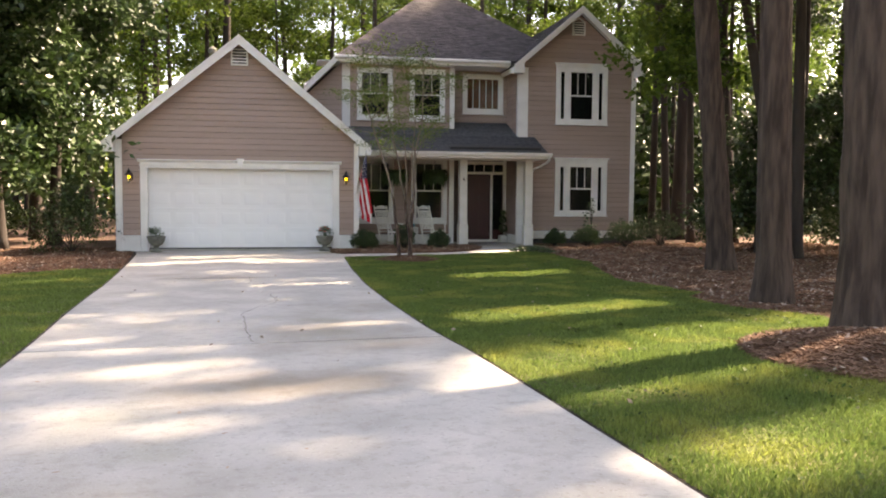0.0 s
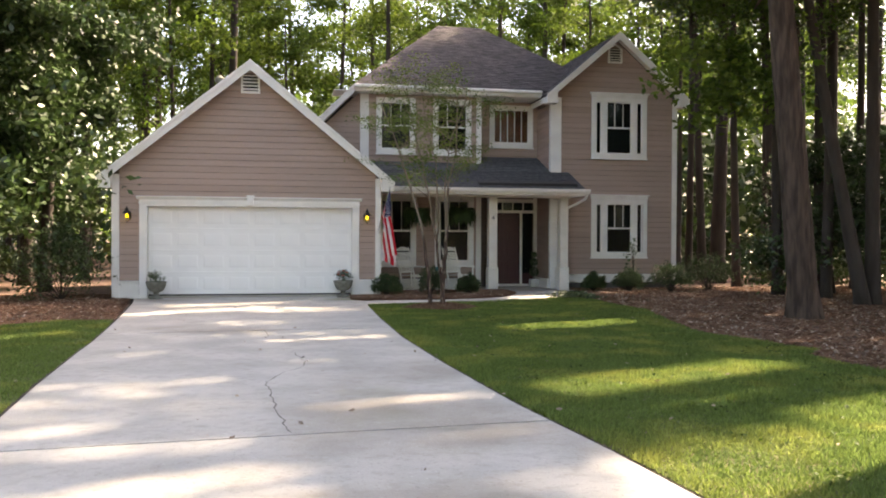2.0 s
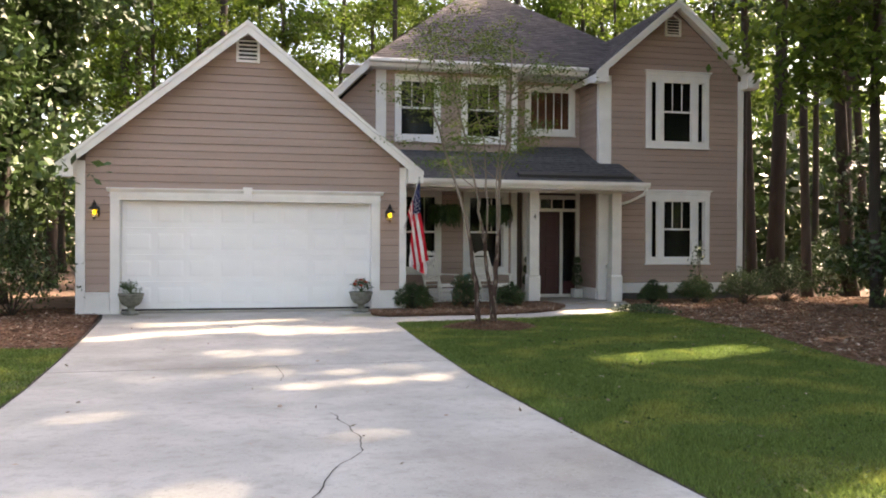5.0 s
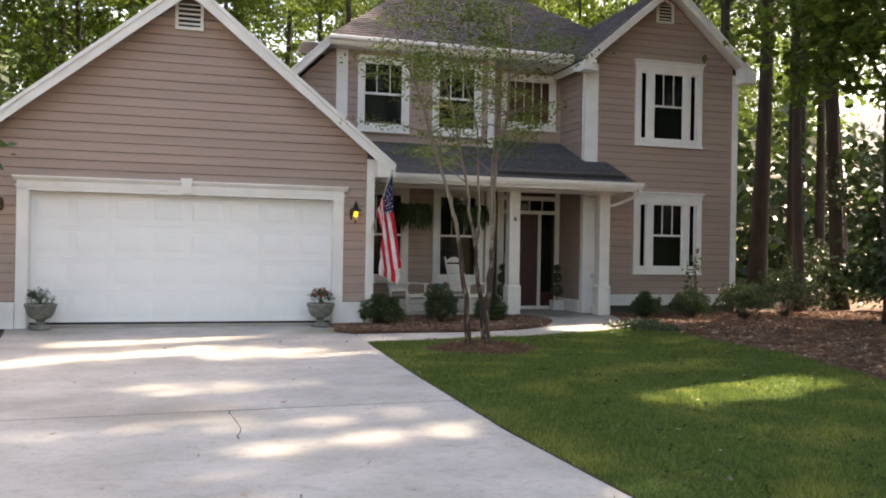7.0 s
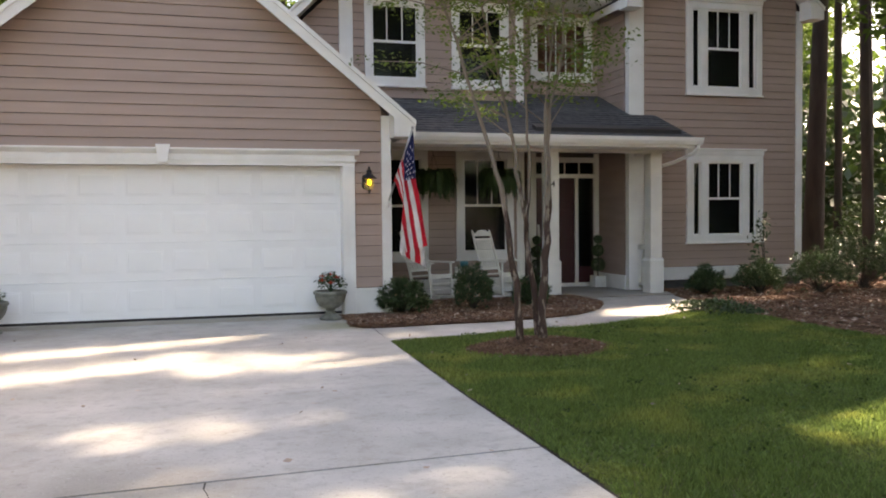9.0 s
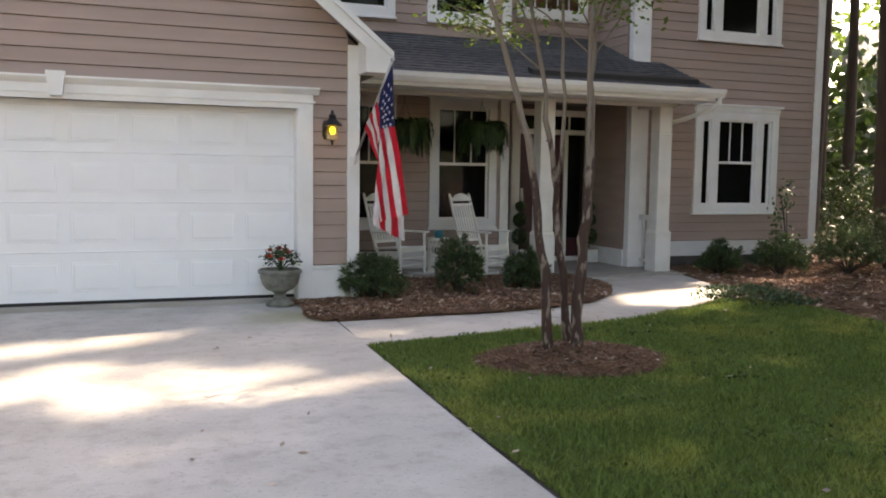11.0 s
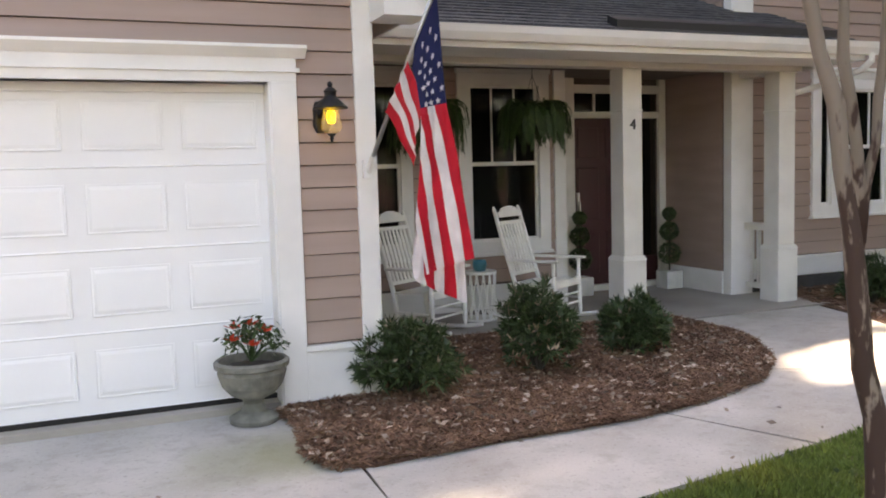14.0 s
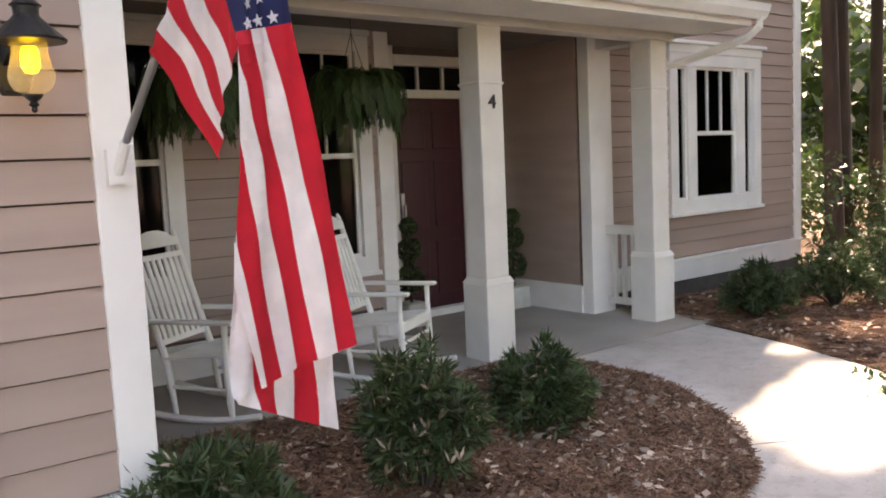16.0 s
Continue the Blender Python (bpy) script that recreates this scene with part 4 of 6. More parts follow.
def porch_roof():
    rf = thing("porch_roof", "dark shingle porch roof with a white gutter", "roof", kind="structure")
    y0, y1, x0, x1 = 23.46, 26.12, 2.6, 8.5
    z0 = 2.74
    s = 0.405
    zf = lambda y: z0 + (y - y0) * s
    pl = ((x0, y0, z0), (x1, y0, z0), (x1, y1, zf(y1)), (x0, y1, zf(y1)))
    bm = bmesh.new()
    slab_between(bm, *pl, t=0.05)
    part("roof_deck", bm, SHINGLE, rf)
    a, b, c, d = pl
    shingle_courses("shingles", rf, (x0, y0, z0), (x1, y0, z0), (x1, WY - 0.05, zf(WY - 0.05)), (x0, WY - 0.05, zf(WY - 0.05)), SHINGLE, seed=21)
    shingle_courses("shingles", rf, (x0, WY - 0.05, zf(WY - 0.05)), (W0, WY - 0.05, zf(WY - 0.05)), (W0, y1, zf(y1)), (x0, y1, zf(y1)), SHINGLE, seed=22)
    bm = bmesh.new()
    ya, yb = 23.62, 23.78
    slab_between(bm, (5.6, ya, zf(ya) + 0.085), (8.32, ya, zf(ya) + 0.085), (8.32, yb, zf(yb) + 0.085), (5.6, yb, zf(yb) + 0.085), 0.08)
    part("edge_strip", bm, MEMBRANE, rf, "black membrane strip near the eave")
    part("fascia", bm_box(3.0, x1, y0 - 0.0, y0 + 0.03, z0 - 0.17, z0 - 0.05), TRIM, rf, "white fascia board")
    bm = bmesh.new()
    prism_x(bm, [(y0 - 0.01, z0 - 0.12), (y0 - 0.07, z0 - 0.12), (y0 - 0.11, z0 - 0.06), (y0 - 0.12, z0 - 0.015), (y0 - 0.125, z0), (y0 - 0.11, z0), (y0 - 0.01, z0 - 0.02)], 3.05, 8.6)
    part("gutter", bm, TRIM, rf, "white gutter")
    part("soffit", bm_box(2.9, x1, y0 + 0.03, 24.0, z0 - 0.17, z0 - 0.15), TRIM, rf, "white soffit")
    bm = bmesh.new()
    prism_x(bm, [(y0, z0 - 0.17), (24.86, z0 - 0.17), (24.86, zf(24.86) - 0.06), (y0, z0 - 0.06)], x1 - 0.02, x1)
    part("verge_board", bm, TRIM, rf, "white verge board")
    bm = bmesh.new()
    tube(bm, [(8.52, 23.39, 2.64), (8.52, 23.4, 2.56), (8.5, 23.5, 2.48), (8.42, 24.0, 2.36), (8.36, 24.4, 2.3), (8.33, 24.49, 2.24), (8.33, 24.5, 2.14), (8.33, 24.5, 0.12)], 0.035, 8)
    part("downspout", bm, TRIM, rf, "white downspout")


porch_roof()
frame_board("ceiling", 2.86, 8.48, 23.95, 26.1, 2.66, 2.69, CEILING, "brown painted porch ceiling")
frame_board("porch_beam", 2.87, 8.32, 24.12, 24.32, 2.53, 2.72, POSTPAINT, "cream porch beam")
frame_board("porch_beam", 8.06, 8.27, 24.32, 24.82, 2.53, 2.72, POSTPAINT, "cream porch beam")


def post(x, label):
    p = thing("porch_post", label, "post", (x, 24.27, 0.0), kind="structure", group="porch posts")
    part("plinth", bm_box(-0.14, 0.14, -0.14, 0.14, 0.0, 0.6), POSTPAINT, p, bevel=0.006)
    bm = bmesh.new()
    hexa(bm, [(-0.145, -0.145, 0.6), (0.145, -0.145, 0.6), (0.145, 0.145, 0.6), (-0.145, 0.145, 0.6)], [(-0.118, -0.118, 0.645), (0.118, -0.118, 0.645), (0.118, 0.118, 0.645), (-0.118, 0.118, 0.645)])
    part("plinth_cap", bm, POSTPAINT, p)
    part("shaft", bm_box(-0.115, 0.115, -0.115, 0.115, 0.645, 2.53), POSTPAINT, p, bevel=0.006)
    part("collar", bm_box(-0.124, 0.124, -0.124, 0.124, 2.1, 2.12), POSTPAINT, p, bevel=0.004)
    return p


post_a = post(6.13, "square cream porch post bearing the house number")
post(8.145, "square cream porch post at the end of the porch")
cu = bpy.data.curves.new("house_number", "FONT")
cu.body, cu.size, cu.extrude, cu.align_x = "4", 0.15, 0.008, "CENTER"
num = new("house_number", cu)
num.parent = post_a
num.matrix_basis = pose(0.0, -0.122, 1.92, 90, 0, 0)
cu.materials.append(BLACK)
tagged(num, "black house number four")


def stub_rail():
    r = thing("porch_railing", "short white porch railing between the end post and the wall", "railing", (8.2, 24.45, 0))
    part("top_rail", bm_box(-0.05, 0.05, 0.0, 0.37, 0.78, 0.86), POSTPAINT, r)
    part("bottom_rail", bm_box(-0.03, 0.03, 0.0, 0.37, 0.1, 0.16), POSTPAINT, r)
    for k in range(3):
        part("baluster", bm_box(-0.018, 0.018, 0.06 + k * 0.11, 0.096 + k * 0.11, 0.16, 0.78), POSTPAINT, r)


stub_rail()


# ---- trees ----
# ground set to be sunlit (from, to, half width) by dropping leaves that shade it
SUN_PATCHES = [(3.0, 9.0, 5.3, 10.05, 0.45), (3.3, 8.1, 4.6, 8.6, 0.28), (2.8, 5.7, 6.0, 7.3, 0.95), (4.4, 7.3, 6.6, 8.2, 0.45), (2.8, 3.5, 4.3, 4.0, 0.5), (4.3, 15.05, 5.9, 15.4, 0.5), (-1.5, 7.1, 0.5, 7.3, 0.16), (0.7, 8.5, 1.9, 8.8, 0.15),
            (0.3, 5.2, 0.9, 5.5, 0.15), (-0.9, 5.9, -0.3, 6.2, 0.12), (-1.2, 9.7, -0.7, 9.9, 0.15), (1.2, 7.1, 1.9, 7.3, 0.12), (-1.7, 12.3, -1.2, 12.5, 0.2), (0.2, 13.7, 1.8, 14.1, 0.25),
            (-2.1, 18.2, 0.2, 19.6, 0.38), (-1.6, 20.1, 0.6, 20.8, 0.32), (0.2, 14.6, 1.7, 14.8, 0.15), (0.1, 18.6, 1.3, 19.1, 0.35), (1.2, 18.4, 1.9, 18.7, 0.12), (0.1, 17.4, 1.1, 17.8, 0.12),
            (6.2, 21.5, 7.3, 21.9, 0.45), (7.2, 22.6, 7.8, 22.8, 0.16), (8.6, 22.4, 10.5, 23.0, 0.3), (-0.6, 16.0, 1.2, 16.5, 0.15), (-3.6, 14.6, -2.6, 15.4, 0.3)]


# more sun patches, placed to fit the camera's view
SUN_PATCHES += [(-1.1, 6.2, 0.5, 6.65, 0.17), (-0.5, 5.85, 0.3, 6.1, 0.09), (-0.9, 5.1, -0.2, 5.35, 0.11), (1.3, 6.05, 1.8, 6.2, 0.12), (1.6, 5.2, 2.2, 5.4, 0.1), (1.5, 3.3, 2.3, 3.6, 0.08), (1.6, 3.0, 2.5, 3.2, 0.13),
             (-1.0, 9.3, -0.55, 9.4, 0.09), (0.95, 8.25, 1.45, 8.45, 0.09), (0.1, 14.4, 1.4, 14.75, 0.18), (-0.5, 14.6, 0.6, 15.0, 0.15), (-1.7, 18.7, 0.8, 19.2, 0.26), (-2.0, 20.8, -0.6, 21.5, 0.3), (0.2, 18.3, 1.4, 18.7, 0.2), (-0.6, 16.3, 0.4, 16.8, 0.16),
             (5.2, 17.1, 6.9, 17.0, 0.14), (2.6, 16.7, 3.6, 16.8, 0.12), (4.3, 16.2, 5.0, 16.4, 0.16),
             (6.3, 22.2, 7.2, 22.5, 0.28), (6.0, 20.6, 7.0, 21.0, 0.25), (8.8, 22.7, 10.4, 23.3, 0.25)]
# small random sun patches, made up for dappling
_ro = random.Random(31)
for _ in range(45):
    _x, _y, _l, _w = _ro.uniform(6.8, 13.5), _ro.uniform(8.5, 19.0), _ro.uniform(0.2, 1.0), _ro.uniform(0.07, 0.17)
    SUN_PATCHES.append((_x, _y, _x + _l * 0.91, _y + _l * 0.41, _w))
for _ in range(110):
    _x, _y, _l, _w = _ro.uniform(-2.2, 7.0), _ro.uniform(3.0, 22.0), _ro.uniform(0.1, 0.9), _ro.uniform(0.05, 0.14)
    if _x > 2.0 and _y < 20 and _ro.random() < 0.75:
        continue
    SUN_PATCHES.append((_x, _y, _x + _l * 0.91, _y + _l * 0.41, _w))


def sunlit(p):
    """True where a leaf at p would shade one of the set sun patches."""
    s = p[:, :2] - np.array([sd.x, sd.y]) / sd.z * p[:, 2:3]
    hit = np.zeros(len(p), bool)
    jit = np.random.default_rng(len(p)).normal(size=len(p)) * 0.3
    for x0, y0, x1, y1, w_ in SUN_PATCHES:
        a, d = np.array([x0, y0]), np.array([x1 - x0, y1 - y0])
        t = np.clip(((s - a) @ d) / (d @ d), 0, 1)
        rag = 0.85 + 0.35 * np.sin(s[:, 0] * 9 + 3 * s[:, 1]) + 0.25 * np.sin(s[:, 1] * 17 - s[:, 0] * 5)
        if w_ >= 0.4:
            w_, edge = w_ * 1.1, 0.5 * rag + 0.6 + 0.3 * jit
        else:
            edge = rag + jit
        hit |= np.hypot(*(s - a - t[:, None] * d).T) < w_ * edge
    return hit


def tree(name, label, at, h, r, seed, bark, leaf, crown_z, crown_r, nleaf, lsize, limbs=9, lean=(0, 0), flat=0.3, group="", carve=True, extra=()):
    rr = np.random.default_rng(seed)
    t = thing(name, label, "tree", at, group)
    n = 9
    zs = np.linspace(0, h * 0.93, n)
    ph = rr.uniform(0, 6, 2)
    def cx(z):
        f = z / h
        return np.array([lean[0] * f + 0.12 * math.sin(ph[0] + 4 * f), lean[1] * f + 0.12 * math.sin(ph[1] + 4 * f), z]) - np.array([0.12 * math.sin(ph[0]), 0.12 * math.sin(ph[1]), 0])
    pts = [cx(z) for z in zs]
    rad = [r * (1 - 0.75 * z / h) for z in zs]
    pts.insert(1, cx(0.35))
    rad[0] = r * 1.45
    rad.insert(1, r * 1.08)
    pts[0] = pts[0] - np.array([0, 0, 0.15])
    bm = bmesh.new()
    if bark is BARK:
        zz = list(np.linspace(0.35, h * 0.93, 60))
        pts = [pts[0]] + [cx(0.12)] + [cx(z) for z in zz]
        rad = [r * 1.4, r * 1.2] + [r * (1.08 if z < 0.5 else 1 - 0.75 * z / h) for z in zz]
        tube(bm, pts, rad, 44)
        for v in bm.verts:
            c = cx(max(v.co.z, 0))
            d = Vector((v.co.x - c[0], v.co.y - c[1], 0))
            a = math.atan2(d.y, d.x)
            q = noise.noise(Vector((math.cos(a) * 6, math.sin(a) * 6, v.co.z * 2.4 + seed))) + 0.5 * noise.noise(Vector((math.cos(a) * 13, math.sin(a) * 13, v.co.z * 6.5)))
            v.co += d * (0.16 * q)
    else:
        tube(bm, pts, rad, 12)
    ends = []
    for k in range(limbs):
        f = crown_z + (1 - crown_z) * (k + 0.5) / limbs * 0.92
        base = cx(h * f)
        a = rr.uniform(0, 2 * math.pi)
        ln = crown_r * rr.uniform(0.6, 1.1) * (1 - 0.45 * (f - crown_z) / (1 - crown_z))
        tip = base + np.array([math.cos(a) * ln, math.sin(a) * ln, ln * rr.uniform(0.1, 0.6)])
        mid = (base + tip) / 2 + np.array([0, 0, ln * 0.12])
        tube(bm, [base, mid, tip], [r * 0.3 * (1.1 - f), r * 0.2 * (1.1 - f), 0.012], 5)
        ends += [(tip, ln), (mid, ln * 0.8), ((mid + tip) / 2, ln)]
    for tip in extra:
        tip = np.array(tip) - np.array(at)
        base = cx(tip[2] - 0.8)
        mid = (base + tip) / 2 + np.array([0, 0, 0.35])
        tube(bm, [base, mid, tip], [0.07, 0.04, 0.012], 6)
        ends += [(tip, 2.0), ((mid + tip) / 2, 1.8)]
    ends.append((cx(h * 0.98), crown_r * 0.5))
    part("trunk", bm, bark, t, smooth=True)
    cs = []
    per = nleaf // len(ends)
    for p, ln in ends:
        sub = rr.normal(size=(7, 3)) * [ln * 0.33, ln * 0.33, ln * 0.2] + p
        for s in sub:
            cs.append(s + rr.normal(size=(per // 7, 3)) * [ln * 0.14, ln * 0.14, ln * 0.09])
    cs = np.concatenate(cs)
    # leaves over the set sun patches are left out to shape the light
    if carve:
        cs = cs[~sunlit(cs + np.array(at))]
    q = leaves(cs, lsize, rr, flat)
    np_mesh("crown", q, 4, leaf, t, kind="stuff")
    return t


def rosettes(centres, out, length, width, rr, per=13):
    """Whorls of narrow leaves at the shoot tips."""
    n = len(centres)
    c = np.repeat(centres, per, 0)
    o = np.repeat(out, per, 0)
    d = o * 0.7 + rr.normal(size=(n * per, 3)) * 0.75
    d /= np.linalg.norm(d, axis=1)[:, None]
    e = np.cross(d, rr.normal(size=(n * per, 3)))
    e /= np.linalg.norm(e, axis=1)[:, None]
    l = length * rr.uniform(0.6, 1.2, n * per)[:, None]
    return np.stack([c, c + d * l * 0.45 + e * width, c + d * l, c + d * l * 0.45 - e * width], 1)


def bed_shrub(name, label, at, w, h, tips, seed, group):
    rr = np.random.default_rng(seed)
    s = thing(name, label, "shrub", at, group)
    v = rr.normal(size=(tips, 3))
    v[:, 2] = np.abs(v[:, 2]) * 0.9 - 0.15
    v /= np.linalg.norm(v, axis=1)[:, None]
    lump = 1 + 0.22 * np.sin(v[:, 0] * 5 + seed) * np.sin(v[:, 1] * 4 + v[:, 2] * 5)
    r = rr.uniform(0.4, 1.15, tips) ** 0.65 * lump
    c = v * r[:, None] * [w / 2, w / 2, h * 0.62] + [0, 0, h * 0.36]
    c[:, 2] = np.maximum(c[:, 2], 0.05)
    bm = bmesh.new()
    for k in range(0, tips, max(1, tips // 40)):
        tube(bm, [(0, 0, -0.02), tuple(c[k] * [0.35, 0.35, 0.45]), tuple(c[k])], [0.01, 0.006, 0.003], 4)
    part("branchwork", bm, BARKDARK, s, kind="stuff")
    np_mesh("foliage", rosettes(c, v, 0.085, 0.0068, rr), 4, SHRUB, s, kind="stuff")
    dead = c[rr.random(tips) < (0.2 if h > 0.65 and w < 0.7 else 0.05)] + [0, 0, 0.01]
    if len(dead):
        np_mesh("dead_leaves", rosettes(dead, np.tile([0.0, 0.0, 1.0], (len(dead), 1)), 0.07, 0.008, rr, 5), 4, LITTER, s, "a few dead brown leaves", kind="stuff")
    return s


def shrub(name, label, at, w, h, n, size, seed, mat, group="", stems=7, aspect=0.28, dome=True):
    rr = np.random.default_rng(seed)
    s = thing(name, label, "shrub", at, group)
    bm = bmesh.new()
    cs = []
    clumps = max(10, stems * 4)
    for k in range(clumps):
        a, e = rr.uniform(0, 2 * math.pi), rr.uniform(0.05, 1)
        d = np.array([math.cos(a) * math.cos(e * 1.5) * w / 2, math.sin(a) * math.cos(e * 1.5) * w / 2, 0.12 * h + math.sin(e * 1.5) * h * 0.8]) * rr.uniform(0.75, 1.08)
        if k < stems * 2:
            tube(bm, [(0, 0, -0.02), d * [0.4, 0.4, 0.5], d], [0.012, 0.008, 0.004], 4)
        cs.append(d + rr.normal(size=(n // clumps, 3)) * [w * 0.11, w * 0.11, h * 0.1])
    part("branchwork", bm, BARKDARK, s, kind="stuff")
    cs = np.concatenate(cs)
    cs[:, 2] = np.maximum(cs[:, 2], 0.03)
    np_mesh("foliage", leaves(cs, size, rr, 0.0, aspect), 4, mat, s, kind="stuff")
    return s


# the big pines at the edge of the lawn
tree("pine_tree", "tall pine with rough dark furrowed bark beside the lawn", (7.25, 9.9, float(gz(9.9))), 19, 0.225, 1, BARK, LEAFMID, 0.42, 3.2, 10000, 0.08, lean=(0.3, 0))
tree("pine_tree", "tall pine with rough dark bark on the straw bed", (9.7, 15.6, 0), 20, 0.26, 2, BARK, LEAFMID, 0.3, 3.7, 34000, 0.07, limbs=14, lean=(-1.9, 0), extra=((9.6, 20.3, 7.3), (11.0, 20.0, 6.9), (10.4, 18.6, 6.3), (8.9, 18.3, 7.5), (12.3, 18.5, 6.6)))
tree("pine_tree", "thick pine with pale furrowed bark rising from a straw mound", (6.5, 7.0, float(gz(7))), 20, 0.32, 3, BARK, LEAF, 0.55, 3.2, 9000, 0.09, lean=(-0.9, 0))
mound("mulch_mound", [(6.3 + 1.6 * math.cos(a), 6.0 + 1.35 * math.sin(a)) for a in [2 * math.pi * k / 24 for k in range(24)]], 0.12, MULCH, "low mound of pine straw around a pine")

protos = []
for i, (h, r_, cz, cr, n, ls, lf) in enumerate([(17, 0.17, 0.45, 3.0, 7000, 0.11, LEAF), (20, 0.2, 0.52, 3.3, 8000, 0.11, LEAF), (13, 0.11, 0.25, 2.6, 7000, 0.1, LEAF), (18, 0.15, 0.4, 2.8, 7500, 0.11, LEAF)]):
    protos.append((h, r_, cz, cr, n, ls, lf, i))
rt = random.Random(12)
PROTO = {}


def wood_tree(kind, x, y, s=1.0, rz=None):
    h, r_, cz, cr, n, ls, lf, i = protos[kind]
    rz = rt.uniform(0, 360) if rz is None else rz
    shade = np.array([[x - sd.x / sd.z * q, y - sd.y / sd.z * q] for q in (5, 8, 11, 14, 17, 20)])
    near = ((shade[:, 0] > -6) & (shade[:, 0] < 14) & (shade[:, 1] > 1) & (shade[:, 1] < 26)).any() and x > 1
    # trees whose shadow reaches the yard get fuller crowns, added for more shade
    if near:
        return tree("forest_tree", "tall slim forest tree with a dark trunk and green crown", (x, y, -0.05 + float(gz(y))), h * s, r_ * s, rt.randint(300, 9999), BARKDARK, lf, cz, cr, int(n * 1.9), ls * 1.15, group="forest trees")
    if kind not in PROTO:
        PROTO[kind] = tree("forest_tree", "tall slim forest tree with a dark trunk and green crown", (x, y, -0.05), h, r_, 40 + i, BARKDARK, lf, cz, cr, n, ls, group="forest trees", carve=False)
        return PROTO[kind]
    c = copy_thing(PROTO[kind], pose(x, y, -0.05, 0, 0, rz))
    c.scale = (s, s, s)
    return c


def sky_wedge(c):
    """A wedge from (0, 9), thinned so that sky shows in the camera's view."""
    return 0.6 < math.atan2(c[0], c[1] - 9) < 0.88


def gap(c):
    """The camera's line of sight to the neighbouring house, where thicket is left out."""
    return 0.77 < math.atan2(c[0], c[1] - 9) < 0.82 and math.hypot(c[0], c[1] - 9) < 52


def far_woods():
    spots = []
    def ok(x, y, d):
        return all((x - a) ** 2 + (y - b) ** 2 > d * d for a, b in spots)
    tries = 0
    while len(spots) < 100 and tries < 5000:
        tries += 1
        x, y = rt.uniform(-30, 45), rt.uniform(24, 64)
        if -4.6 < x < 13.2 and y < 35.5:
            continue
        if x < -4 and y < 27 and x > -9:
            continue
        if sky_wedge((x, y)) and math.hypot(x, y - 9) > 26 and rt.random() < 0.35:
            continue
        if abs(x - 42.7) < 9 and abs(y - 44.5) < 9:
            continue
        if 13.2 < x < 24 and 25 < y < 35:
            continue
        if ok(x, y, 2.9):
            spots.append((x, y))
    # the belt on the sunny side
    for x, y in ((12.6, 8.5), (14.5, 12.8), (11.6, 12.2), (16.5, 17.2), (13.2, 18.3), (14.8, 22.4), (17.8, 8.0), (20.5, 13.5), (21.5, 20.0), (24.5, 16.5), (11.5, 4.0), (15.5, 3.0), (19.5, 4.0), (10.5, -1.5), (26, 9), (12.9, 21.4)):
        spots.append((x, y))
    # unseen trees left of and behind the camera, added for reflections and sky light
    for x, y in ((-8.5, 3), (-11, 8), (-9.5, 14), (-13, 14), (-14, 20), (-12, 2), (-15, -9), (18, -22), (-16, -20), (-12, -30), (20, -8), (3, -30), (-7, -24), (7, -26), (12, -20), (0, -23), (14, -13), (-10, -17), (-18, 0)):
        spots.append((x, y))
    for x, y in spots:
        wood_tree(rt.choice([0, 1, 2, 3, 3]), x, y, rt.uniform(0.85, 1.2))


far_woods()
# added in the sun's path to shade drive and lawn; they also fill the wood
for i, (x, y) in enumerate(((14.2, 25.6), (16.6, 23.4), (14.6, 29.5), (18.6, 27.0), (19.8, 22.6), (13.4, 20.2), (17.2, 18.6), (22.5, 25.0), (15.8, 14.6), (19.0, 15.2), (14.0, 9.8), (18.0, 11.0), (13.4, 5.6), (17.0, 6.8))):
    tree("added_shade_tree", "tall leafy hardwood added to shade the drive and lawn", (x, y, -0.05 + float(gz(y))), 18 + (i % 3), 0.13, 500 + i, BARKDARK, LEAF, 0.5, 4.4, 17000, 0.12, limbs=16, group="hardwoods beyond the lawn")

# added: its dense crown, above the view, cuts sky light on the wing
tree("added_shade_tree", "tall hardwood with an unseen crown, added to dim the wing of the house", (12.9, 18.2, -0.05), 17, 0.15, 560, BARKDARK, LEAF, 0.5, 5.5, 26000, 0.17, limbs=20, lean=(-2.6, 0.6), group="hardwoods beyond the lawn")


